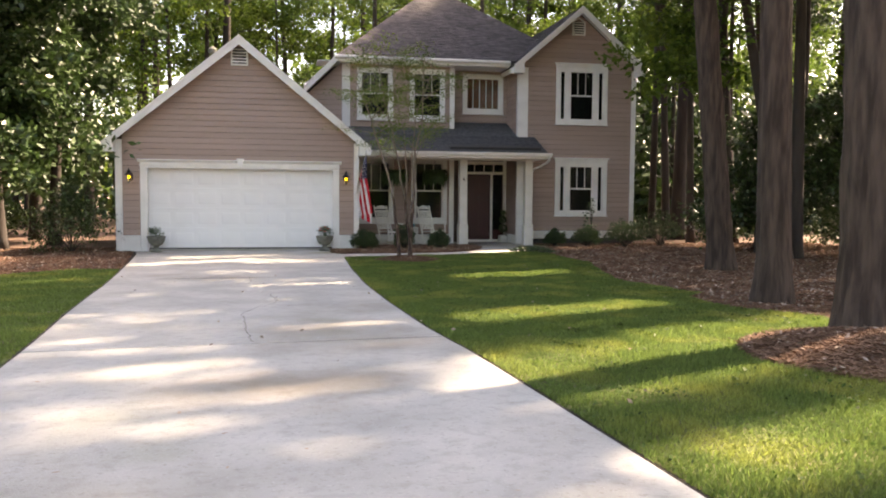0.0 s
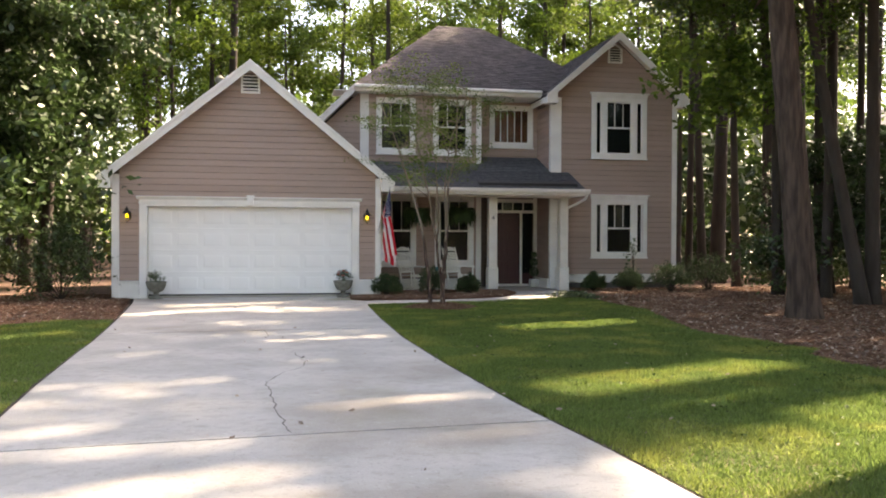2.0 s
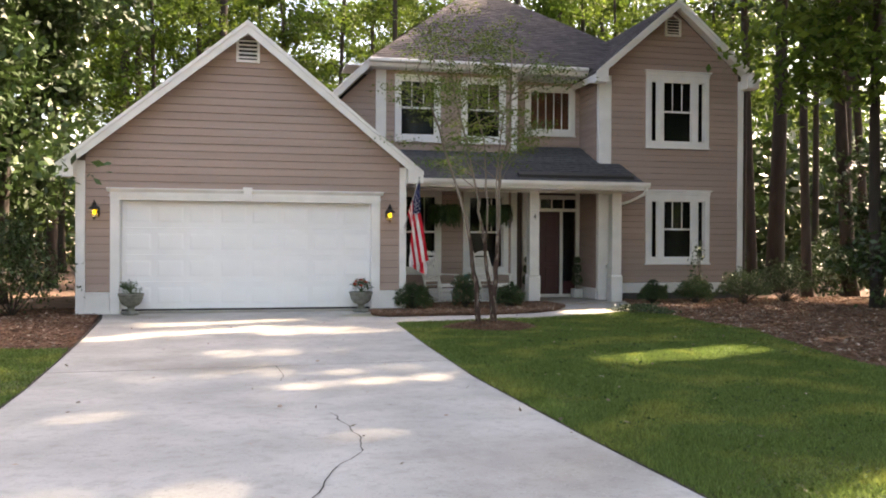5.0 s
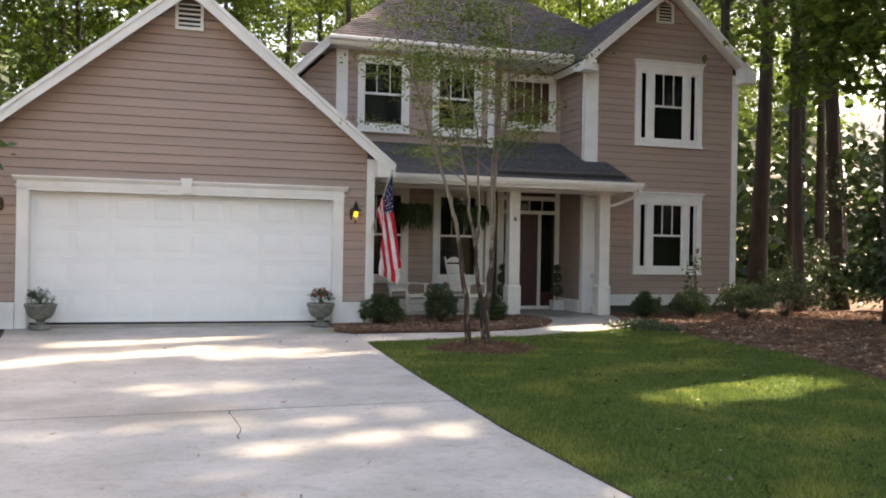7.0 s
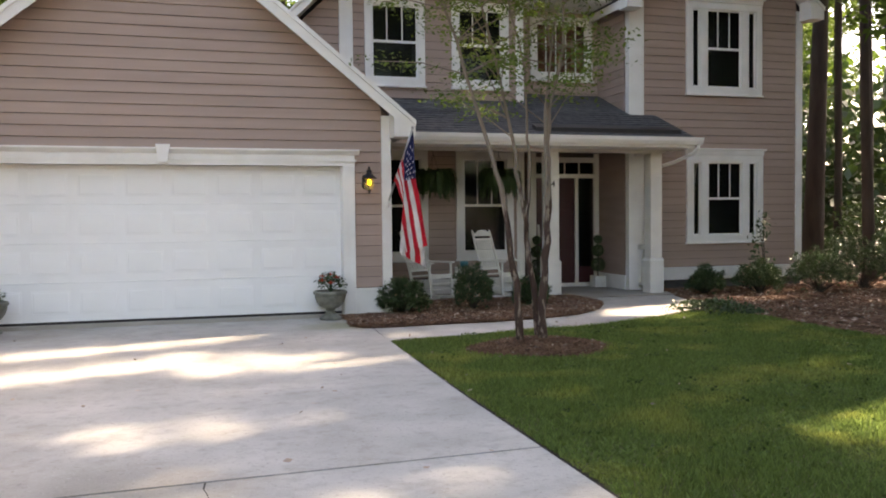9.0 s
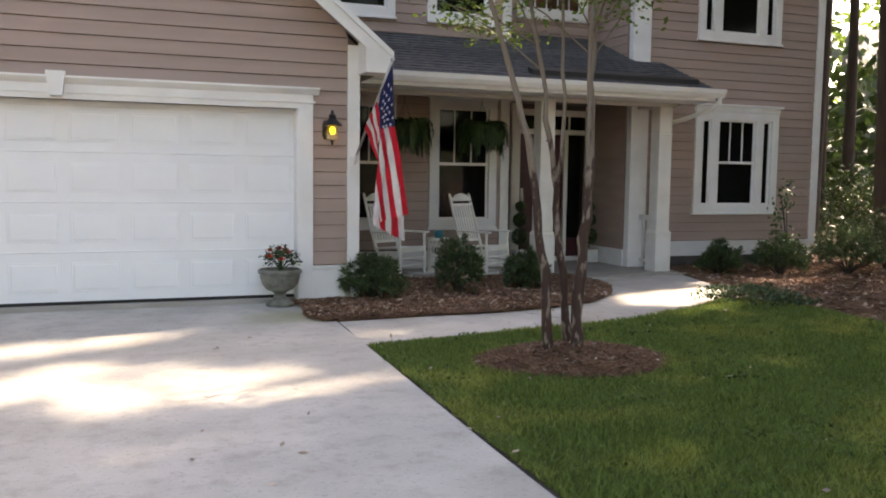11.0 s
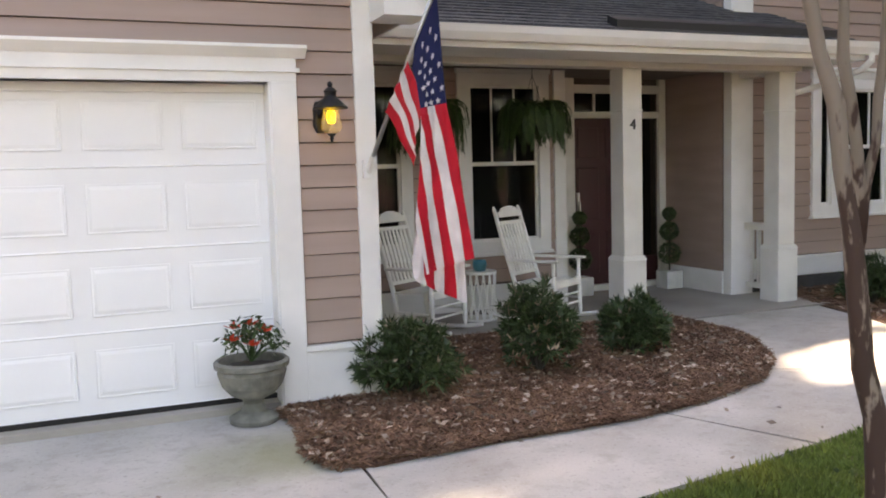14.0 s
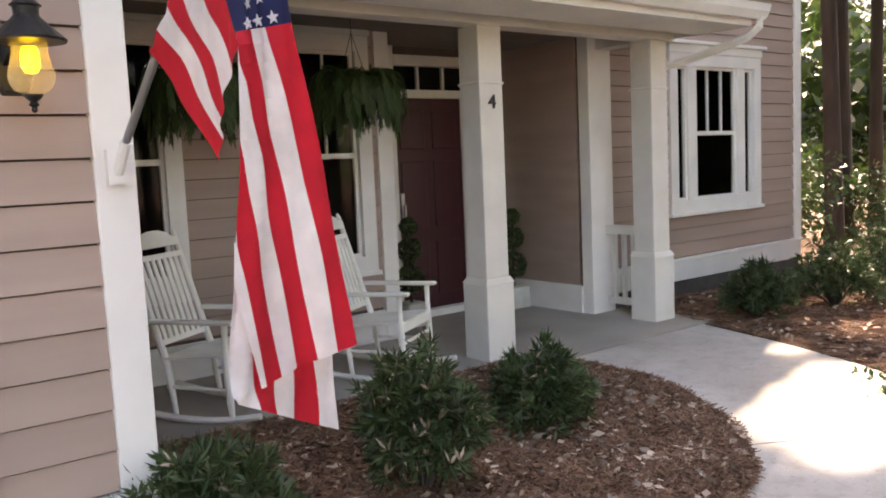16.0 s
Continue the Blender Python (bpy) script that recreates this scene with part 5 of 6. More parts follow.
def woodland_edge():
    """Far foliage that nobody could count, closing the wood all round."""
    rr = np.random.default_rng(77)
    cs = []
    for k in range(2300):
        a = rr.uniform(0, 2 * math.pi)
        d = rr.uniform(58, 80)
        c = np.array([6 + math.cos(a) * d, 10 + math.sin(a) * d, rr.uniform(0, 1) ** 1.3 * 15])
        if sky_wedge(c) and c[2] > 4.0 and rr.random() < 0.35:
            continue
        cs.append(c + rr.normal(size=(26, 3)) * [1.5, 1.5, 0.9])
    low = []
    for k in range(1700):
        a, d = rr.uniform(-0.35, 3.6), rr.uniform(40, 56)
        c = np.array([3 + math.cos(a) * d, 12 + math.sin(a) * d, rr.uniform(0, 1) ** 1.3 * (9 if a < 1.3 else 6)])
        if gap(c) and c[2] > 1.2:
            continue
        if sky_wedge(c) and c[2] > 4.2 and rr.random() < 0.4:
            continue
        low.append(c + rr.normal(size=(26, 3)) * [1.3, 1.3, 0.7])
    for k in range(1300):
        a, d = rr.uniform(-0.2, 1.35), rr.uniform(33, 46)
        c = np.array([3 + math.cos(a) * d, 12 + math.sin(a) * d, rr.uniform(0, 1) ** 1.2 * 6.5])
        if gap(c) and c[2] > 1.2:
            continue
        if sky_wedge(c) and c[2] > 4.2 and rr.random() < 0.4:
            continue
        low.append(c + rr.normal(size=(26, 3)) * [1.1, 1.1, 0.6])
    np_mesh("distant_thicket", leaves(np.concatenate(low), 0.3, rr, 0.2, 0.6), 4, LEAFDARK, None, "dark thicket along the back of the wood", "stuff")
    np_mesh("distant_woods", leaves(np.concatenate(cs), 0.42, rr, 0.2, 0.6), 4, LEAF, None, "distant green woodland all round the plot", "stuff")


woodland_edge()

# added to cut sky light on the wing; they also fill the dark understorey
for i, (x, y, h) in enumerate(((14.6, 21.6, 3.0), (15.8, 18.6, 3.2))):
    tree("evergreen_tree", "low dense dark evergreen with glossy leaves, added beyond the lawn to dim the wing", (x, y, -0.05), h * 1.25, 0.07, 90 + i, BARKDARK, LEAFDARK, 0.1, 2.1, 18000, 0.08, limbs=14, flat=0.1, group="evergreens beyond the lawn")

for i, (x, y, r, ln) in enumerate(((15.2, 28.6, 0.26, -0.2), (16.2, 26.5, 0.2, -1.2), (19.4, 32.5, 0.13, 0.3), (21.6, 33.7, 0.2, 0.2), (20.4, 31.0, 0.17, -1.6), (15.8, 30.7, 0.16, -0.5))):
    tree("forest_tree", "slim dark-barked tree standing against the open sky", (x, y, -0.05), 17 + i % 3, r, 620 + i, BARKDARK, LEAFDARK, 0.5, 3.2, 7000, 0.12, limbs=12, lean=(ln, 0), group="trees beyond the wing")


def left_evergreen():
    """The dense dark trees beside the garage."""
    for i, (x, y, h, cr) in enumerate(((-6.3, 23.2, 9.5, 2.6), (-8.6, 21.2, 9.0, 2.7), (-5.8, 26.5, 10.0, 2.6), (-10.8, 24.5, 10.0, 3.0), (-7.6, 25.0, 11.0, 2.8), (-11.6, 20.4, 9.0, 2.6), (-13.6, 23.0, 10.0, 3.0))):
        tree("evergreen_tree", "dense dark evergreen with glossy leaves beside the garage", (x, y, -0.03), h, 0.17, 70 + i, BARKDARK, LEAFDARK, 0.13, cr, 36000, 0.1, limbs=18, flat=0.1, group="evergreens by the garage")


left_evergreen()
shrub("large_shrub", "loose dark evergreen shrub at the garage corner", (-4.35, 22.15, 0), 1.7, 1.75, 5000, 0.045, 5, LEAFDARK, stems=9, aspect=0.4)
rs = random.Random(3)
for k in range(34):
    x, y = rs.uniform(12.4, 30), rs.uniform(21, 34)
    shrub("understorey_shrub", "dark leafy understorey shrub at the wood's edge", (x, y, -0.06), rs.uniform(1.4, 2.6), rs.uniform(0.8, 1.9), 1500, 0.07, 100 + k, LEAFDARK, "understorey shrubs", aspect=0.45)
for k in range(12):
    x, y = rs.uniform(-26, -6.5), rs.uniform(27, 38)
    shrub("understorey_shrub", "dark leafy understorey shrub at the wood's edge", (x, y, -0.06), rs.uniform(1.6, 3), rs.uniform(1, 2.2), 1500, 0.09, 200 + k, LEAFDARK, "understorey shrubs", aspect=0.45)


# ---- crepe myrtle ----
def myrtle():
    rr = np.random.default_rng(5)
    t = thing("crepe_myrtle", "multi-stemmed crepe myrtle with mottled peeling bark in the lawn", "tree", (3.655, 19.0, 0.04))
    # base at (3.62, 19.0)
    stems = [([(-0.19, -0.07, -0.05), (-0.24, -0.07, 0.65), (-0.3, -0.05, 1.1), (-0.38, -0.03, 1.66), (-0.52, 0.0, 2.15), (-0.85, 0.0, 3.2), (-1.2, 0.1, 4.1)], 0.043),
             ([(0.13, 0.2, -0.05), (0.07, 0.2, 0.6), (0.01, 0.2, 1.0), (-0.05, 0.18, 1.4), (-0.13, 0.15, 1.83), (-0.22, 0.15, 2.4), (-0.5, 0.2, 3.6), (-0.68, 0.3, 4.6)], 0.036),
             ([(0.06, -0.07, -0.05), (0.06, -0.07, 0.45), (0.1, -0.07, 0.9), (0.13, -0.07, 1.45), (0.13, -0.05, 1.95), (0.18, 0.0, 2.5), (0.34, 0.0, 3.2), (0.36, 0.0, 4.5)], 0.052),
             ([(-0.03, 0.17, 1.2), (0.0, 0.12, 1.7), (-0.03, 0.1, 2.2), (-0.08, 0.05, 2.9), (-0.3, 0.0, 3.8), (-0.42, 0.0, 4.6)], 0.02),
             ([(0.13, -0.07, 1.3), (0.1, -0.1, 1.9), (0.08, -0.1, 2.5), (0.2, -0.1, 3.4), (0.6, -0.1, 4.4)], 0.022)]
    cs = []
    tw = bmesh.new()
    for pts, r in stems:
        bm = bmesh.new()
        fine = []
        for a, b in zip(pts, pts[1:]):
            for f in (0, 0.34, 0.67):
                fine.append(np.array(a) * (1 - f) + np.array(b) * f + rr.normal(size=3) * 0.008)
        fine.append(np.array(pts[-1]))
        n = len(fine)
        tube(bm, fine, [r * (1 - 0.8 * i / n) * (1 + 0.1 * math.sin(i * 2.3)) for i in range(n)], 9)
        for k in range(19):
            i = rr.integers(int(n * 0.66), n)
            p = fine[i]
            d = rr.normal(size=3) * [1, 1, 0.22] + [0, 0, 0.3]
            d /= np.linalg.norm(d)
            ln = rr.uniform(0.4, 1.25)
            q = p + d * ln
            tube(tw, [p, (p + q) / 2 + [0, 0, 0.05], q], [0.009, 0.006, 0.003], 4)
            for f in (0.5, 0.7, 0.86, 1.0):
                c = p + d * ln * f
                cs.append(c + rr.normal(size=(30, 3)) * [0.13, 0.13, 0.04])
        part("stem", bm, MYRTLEBARK, t, smooth=True)
    part("branchwork", tw, MYRTLEBARK, t, kind="stuff")
    np_mesh("foliage", leaves(np.concatenate(cs), 0.026, rr, 0.55, 0.5), 4, LEAFLIGHT, t, kind="stuff")


myrtle()

# ---- bed shrubs ----
for i, (x, y, w_, h_) in enumerate(((3.0, 22.34, 0.64, 0.52), (4.1, 22.48, 0.5, 0.67), (5.1, 22.7, 0.5, 0.46))):
    bed_shrub("bed_shrub", "bushy evergreen shrub with whorls of narrow leaves in the straw bed", (x, y, 0.01), w_, h_, 440, 20 + i, "shrubs in front of the porch")
for i, (x, y, w_, h_) in enumerate(((8.8, 23.6, 0.55, 0.45), (9.72, 23.35, 0.7, 0.58), (10.8, 23.1, 0.95, 0.75), (12.1, 23.5, 1.2, 1.0))):
    bed_shrub("bed_shrub", "low rounded evergreen shrub by the wing wall", (x, y, 0.0), w_, h_, 480, 30 + i, "shrubs by the wing")
shrub("sapling", "thin young plant with sparse leaves", (9.87, 23.4, 0.3), 0.5, 1.1, 160, 0.04, 36, SHRUB, stems=3, aspect=0.5)
shrub("ground_cover", "low creeping green plant at the lawn corner", (7.35, 21.15, 0.0), 1.1, 0.16, 1500, 0.028, 38, SHRUB, aspect=0.5)


# ---- urns ----
def urn(x, y, label, seed, bloom=True):
    u = thing("urn_planter", label, "planter", (x, y, 0.004), "urns beside the garage door")
    bm = bmesh.new()
    lathe(bm, [(0.0, 0), (0.15, 0), (0.155, 0.03), (0.125, 0.05), (0.08, 0.075), (0.06, 0.12), (0.075, 0.15), (0.14, 0.18), (0.19, 0.24), (0.215, 0.32), (0.21, 0.345), (0.232, 0.355), (0.235, 0.385), (0.218, 0.40), (0.205, 0.395), (0.2, 0.33), (0.0, 0.32)], 28)
    part("bowl", bm, URN, u, smooth=False)
    bm = bmesh.new()
    lathe(bm, [(0.198, 0.345), (0.1, 0.36), (0.0, 0.365)], 16)
    part("soil", bm, SOIL, u)
    rr = np.random.default_rng(seed)
    cs = []
    bm = bmesh.new()
    for k in range(16):
        a, e = rr.uniform(0, 6.3), rr.uniform(0.1, 1.4)
        d = np.array([math.cos(a) * math.cos(e) * 0.17, math.sin(a) * math.cos(e) * 0.17, 0.42 + math.sin(e) * 0.17])
        tube(bm, [(0, 0, 0.38), d * [0.5, 0.5, 1] - [0, 0, 0.03], d], [0.006, 0.005, 0.003], 4)
        cs.append(d + rr.normal(size=(24, 3)) * 0.035)
    part("branchwork", bm, SHRUB, u, kind="stuff")
    np_mesh("foliage", leaves(np.concatenate(cs), 0.026, rr, 0.2, 0.35), 4, LEAFDARK, u, kind="stuff")
    if bloom:
        for a, rad_, z in ((0.5, 0.1, 0.56), (2.4, 0.13, 0.58), (3.6, 0.14, 0.53), (4.6, 0.12, 0.5), (5.5, 0.1, 0.57), (1.4, 0.05, 0.6)):
            bm = bmesh.new()
            c = Vector((math.cos(a) * rad_, math.sin(a) * rad_, z))
            for k in range(6):
                b = k * math.pi / 3
                p = Vector((math.cos(b), math.sin(b) * 0.6 - 0.4, 0.5 + 0.3 * math.sin(b * 2))) * 0.04
                q = Vector((math.cos(b + 1), math.sin(b + 1) * 0.6 - 0.4, 0.5)) * 0.042
                bm.faces.new([bm.verts.new(v) for v in (c, c + p, c + p * 1.3 + q * 0.5, c + q)])
            part("flower", bm, PETAL, u, "orange red flower")


urn(1.94, 22.25, "grey stone urn planter with red flowering plant", 51)
urn(-2.33, 22.2, "grey stone urn planter with a small leafy plant", 52, False)


# ---- wall lanterns ----
def lantern(x, label):
    l = thing("wall_lantern", label, "wall lamp", (x, GY - 0.02, 1.77), "lanterns beside the garage door")
    out = 0.235
    bm = bmesh.new()
    plate = [(-0.04, 0.04), (0.04, 0.04), (0.062, 0.09), (0.062, 0.2), (0.04, 0.25), (-0.04, 0.25), (-0.062, 0.2), (-0.062, 0.09)]
    hexa(bm, [(px, 0.01, pz) for px, pz in plate], [(px * 0.85, -0.03, 0.145 + (pz - 0.145) * 0.88) for px, pz in plate])
    part("back_plate", bm, BLACK, l, "black octagonal back plate", bevel=0.003)
    bm = bmesh.new()
    hexa(bm, [(-0.035, -0.02, 0.13), (0.035, -0.02, 0.13), (0.035, -0.02, 0.24), (-0.035, -0.02, 0.24)],
         [(-0.028, -out + 0.05, 0.2), (0.028, -out + 0.05, 0.2), (0.022, -out + 0.04, 0.262), (-0.022, -out + 0.04, 0.262)])
    tube(bm, [(0, -out + 0.07, 0.25), (0, -out + 0.05, 0.285), (0, -out + 0.02, 0.29)], 0.009, 6)
    part("arm", bm, BLACK, l, "black arm with a small scroll")
    for nm, prof, m, lb in (("cap", [(0.03, 0.18), (0.108, 0.182), (0.11, 0.19), (0.075, 0.222), (0.045, 0.25), (0.036, 0.262), (0.038, 0.285), (0.046, 0.29), (0.028, 0.308), (0.012, 0.318), (0.018, 0.33), (0.016, 0.342), (0.006, 0.352), (0, 0.354)], BLACK, "black metal cap"),
                            ("globe", [(0.012, 0.022), (0.045, 0.034), (0.064, 0.058), (0.068, 0.082), (0.06, 0.115), (0.05, 0.15), (0.054, 0.182)], LAMPGLASS, "seeded pale amber glass"),
                            ("finial", [(0.0, -0.03), (0.009, -0.024), (0.008, -0.012), (0.016, -0.006), (0.01, 0.004), (0.026, 0.018), (0.028, 0.026), (0, 0.03)], BLACK, "")):
        bm = bmesh.new()
        lathe(bm, prof, 20)
        bmesh.ops.translate(bm, verts=bm.verts, vec=(0, -out, 0))
        part(nm, bm, m, l, lb, smooth=nm == "globe")
    bm = bmesh.new()
    lathe(bm, [(0.0, 0.088), (0.018, 0.092), (0.027, 0.11), (0.028, 0.145), (0.02, 0.168), (0, 0.172)], 12)
    bmesh.ops.translate(bm, verts=bm.verts, vec=(0, -out, 0))
    part("flame_bulb", bm, GLOBE, l, "glowing amber bulb", smooth=True)


lantern(2.5, "black lit wall lantern with amber glass beside the flag")
lantern(-2.97, "black lit wall lantern with amber glass on the garage siding")


# ---- flag ----
def flag():
    f = thing("flag", "striped flag with a starred canton hanging from an angled pole", "flag", (2.79, 22.38, 1.57))
    bm = bmesh.new()
    tip = Vector((0.172, -0.88, 1.03))
    tube(bm, [(0, 0, 0), tip], 0.014, 10)
    part("pole", bm, STEEL, f, "silver pole", smooth=True)
    bm = bmesh.new()
    lathe(bm, [(0.0, -0.025), (0.022, -0.012), (0.025, 0.003), (0.018, 0.02), (0, 0.026)], 12)
    bmesh.ops.translate(bm, verts=bm.verts, vec=tip)
    part("ball", bm, STEEL, f, "pale ball finial", smooth=True)
    bm = bmesh.new()
    box(bm, -0.035, 0.035, -0.012, 0.02, -0.06, 0.06)
    tube(bm, [(0, 0, -0.02), tip * 0.08], 0.02, 8)
    part("bracket", bm, TRIM, f, "white bracket")
    O = Vector((2.79, 22.38, 1.57))
    quads = {"r": [], "w": [], "n": []}

    def cloth(rows, n_stripes, first, canton_to=-1.0, folds=3.0, amp=0.02, ns=48, nt=30, part_stripe=0.0):
        """Rows of (left, right) world points from top to bottom; stripes lie side by side from left to right."""
        L, R = [Vector(r[0]) - O for r in rows], [Vector(r[1]) - O for r in rows]
        def at(P, t):
            f = t * (len(P) - 1)
            i = min(int(f), len(P) - 2)
            return P[i].lerp(P[i + 1], f - i)
        def S(s, t):
            p = at(L, t).lerp(at(R, t), s)
            wv = math.sin(s * math.pi * folds + t * 1.2) * amp * min(1, t * 3 + 0.15) + 0.008 * math.sin(s * 23 + t * 9)
            return p + Vector((wv * 0.25, -wv - 0.0, 0))
        for a in range(ns):
            st = first + int(a / ns * n_stripes + part_stripe)
            for b in range(nt):
                q = [tuple(S(x / ns, y / nt)) for x, y in ((a, b), (a + 1, b), (a + 1, b + 1), (a, b + 1))]
                k = "n" if (b + 0.5) / nt < canton_to else ("r" if st % 2 == 0 else "w")
                quads[k] += q
        return S

    def hanging(rows, width=0.0575, canton_to=0.4, nt=34):
        """The fly of the flag: stripes of one width, side by side from its right edge, that run out at its left edge."""
        L, R = [Vector(r[0]) - O for r in rows], [Vector(r[1]) - O for r in rows]
        def at(P, t):
            f = t * (len(P) - 1)
            i = min(int(f), len(P) - 2)
            return P[i].lerp(P[i + 1], f - i)
        def S(s, t):
            s = max(0.0, min(1.0, s))
            wv = (math.sin(s * math.pi * 2.4 + t * 1.2) * 0.013 + 0.005 * math.sin(s * 19 + t * 14)) * min(1, t * 3 + 0.15)
            return at(L, t).lerp(at(R, t), s) + Vector((wv * 0.25, -wv, 0))
        for b in range(nt):
            ta, tb = b / nt, (b + 1) / nt
            wa, wb = [(at(R, t) - at(L, t)).length for t in (ta, tb)]
            for k in range(48):
                d0, d1 = k * width / 8, (k + 1) * width / 8
                if d0 >= max(wa, wb):
                    break
                q = [tuple(S(1 - d1 / wa, ta)), tuple(S(1 - d0 / wa, ta)), tuple(S(1 - d0 / wb, tb)), tuple(S(1 - d1 / wb, tb))]
                quads["n" if tb <= canton_to else ("r" if (k // 8) % 2 == 0 else "w")].extend(q)
        return S

    tp, bt = Vector((2.956, 21.52, 2.58)), Vector((2.812, 22.08, 1.93))
    md = tp.lerp(bt, 0.54)
    front = hanging([(md, tp), ((2.845, 21.6, 2.07), (2.952, 21.47, 2.2)), ((2.80, 21.42, 1.88), (2.955, 21.42, 1.9)), ((2.775, 21.42, 1.55), (3.02, 21.43, 1.58)), ((2.755, 21.45, 1.25), (3.065, 21.43, 1.3)), ((2.82, 21.48, 0.95), (3.11, 21.44, 1.03))])
    cloth([(bt, md), ((2.835, 21.97, 1.82), (2.85, 21.66, 2.1)), ((2.845, 21.86, 1.70), (2.83, 21.52, 1.98)), ((2.862, 21.74, 1.57), (2.812, 21.46, 1.86))], 5, 0, amp=0.012, folds=2, nt=20)
    cloth([((2.80, 21.52, 1.35), (2.86, 21.5, 1.3)), ((2.755, 21.5, 1.1), (3.0, 21.5, 1.08)), ((2.75, 21.5, 0.935), (3.10, 21.55, 1.02)), ((2.76, 21.5, 0.915), (3.12, 21.59, 0.74))], 5, 1, amp=0.012, folds=2, nt=16)
    off = Vector((0.014, 0.012, -0.004))       # shifts the cloth behind the pole, so the pole shows in the camera's view
    for k in quads:
        quads[k] = [tuple(Vector(v) + off) for v in quads[k]]
    for k, m, nm, lb in (("r", RED, "stripes", "red stripes"), ("w", WHITE, "stripes", "white stripes"), ("n", NAVY, "canton", "navy canton")):
        np_mesh(nm, quads[k], 4, m, f, lb)
    for a in range(3):
        for b in range(7):
            s, t = (a + 0.65 + 0.5 * (b % 2)) / 3.6, 0.06 + (b + 0.5) / 7 * 0.33
            if t < 0.1 and s < 0.4:
                continue
            c = front(s, t) + off
            eu, ev = (front(s + 0.02, t) + off - c).normalized(), (front(s, t + 0.02) + off - c).normalized()
            nn = eu.cross(ev).normalized()
            bm = bmesh.new()
            rings = []
            for side in (0.004, -0.004):
                vs = []
                for q in range(10):
                    rad_ = 0.021 if q % 2 == 0 else 0.0085
                    th = q * math.pi / 5 + math.pi / 2
                    vs.append(bm.verts.new(c + eu * math.cos(th) * rad_ * 0.8 - ev * math.sin(th) * rad_ + nn * side))
                rings.append(vs)
                bm.faces.new(vs)
            for q in range(10):
                bm.faces.new((rings[0][q], rings[0][(q + 1) % 10], rings[1][(q + 1) % 10], rings[1][q]))
            part("star", bm, WHITE, f)


flag()


# ---- rocking chairs ----
def rocking_chair():
    c = thing("rocking_chair", "white painted wooden rocking chair with a slatted back", "chair", (0, 0, 0), "rocking chairs on the porch")
    # faces -y
    for s in (-0.27, 0.27):
        bm = bmesh.new()
        pts = []
        for k in range(11):
            y = -0.46 + k * 0.098
            pts.append((s, y, 0.03 + 0.42 * ((y + 0.02) ** 2) * 0.55))
        tube(bm, pts, 0.021, 6)
        part("rocker", bm, CHAIR, c)
        bm = bmesh.new()
        tube(bm, [(s, -0.27, 0.04), (s, -0.26, 0.14), (s, -0.25, 0.4), (s, -0.25, 0.5), (s, -0.25, 0.62)], [0.015, 0.023, 0.025, 0.017, 0.022], 8)
        part("leg", bm, CHAIR, c, "turned front leg")
        bm = bmesh.new()
        tube(bm, [(s * 0.9, 0.15, 0.04), (s * 0.9, 0.19, 0.36), (s * 0.9, 0.33, 0.8), (s * 0.88, 0.435, 1.14), (s * 0.88, 0.444, 1.17)], [0.016, 0.024, 0.023, 0.02, 0.008], 8)
        part("back_post", bm, CHAIR, c)
        bm = bmesh.new()
        box(bm, s - 0.035, s + 0.035, -0.32, 0.27, 0.62, 0.645)
        part("armrest", bm, CHAIR, c, bevel=0.006)
    for z in (0.18, 0.28):
        bm = bmesh.new()
        tube(bm, [(-0.27, -0.25, z), (0.27, -0.25, z)], 0.012, 6)
        part("stretcher", bm, CHAIR, c)
    for s in (-0.27, 0.27):
        bm = bmesh.new()
        tube(bm, [(s, -0.25, 0.22), (s * 0.9, 0.2, 0.22)], 0.012, 6)
        part("stretcher", bm, CHAIR, c)
    for k in range(9):
        bm = bmesh.new()
        x = -0.24 + k * 0.06
        prism_x(bm, [(-0.27, 0.425), (0.0, 0.4), (0.22, 0.39), (0.22, 0.405), (0.0, 0.415), (-0.27, 0.44)], x - 0.025, x + 0.025)
        part("seat_slat", bm, CHAIR, c)
    bm = bmesh.new()
    box(bm, -0.25, 0.25, -0.275, -0.25, 0.365, 0.425)
    part("seat_apron", bm, CHAIR, c)
    lean = lambda z: 0.232 + (z - 0.47) * 0.27          # the back leans away
    bm = bmesh.new()
    top = [(-0.225, 0), (0.225, 0), (0.23, 0.05), (0.17, 0.062), (0.13, 0.09), (0.06, 0.108), (0, 0.112), (-0.06, 0.108), (-0.13, 0.09), (-0.17, 0.062), (-0.23, 0.05)]
    prism_y(bm, top, -0.011, 0.011)
    bmesh.ops.transform(bm, matrix=pose(0, lean(1.06), 1.06, -16.4, 0, 0), verts=bm.verts)
    part("top_rail", bm, CHAIR, c, "shaped top rail")
    for nm, z in (("middle_rail", 0.985), ("lower_rail", 0.47)):
        bm = bmesh.new()
        box(bm, -0.222, 0.222, -0.011, 0.011, 0, 0.035)
        bmesh.ops.transform(bm, matrix=pose(0, lean(z), z, -16.4, 0, 0), verts=bm.verts)
        part(nm, bm, CHAIR, c)
    for k in range(7):
        x = -0.174 + k * 0.058
        bm = bmesh.new()
        box(bm, x - 0.017, x + 0.017, -0.006, 0.006, 0, 0.51)
        bmesh.ops.transform(bm, matrix=pose(0, lean(0.5), 0.5, -16.4, 0, 0), verts=bm.verts)
        part("back_slat", bm, CHAIR, c)
    return c


ch = rocking_chair()
ch.matrix_basis = pose(3.97, 24.46, 0.012, 0, 0, 33)
copy_thing(ch, pose(5.26, 24.46, 0.012, 0, 0, 32))


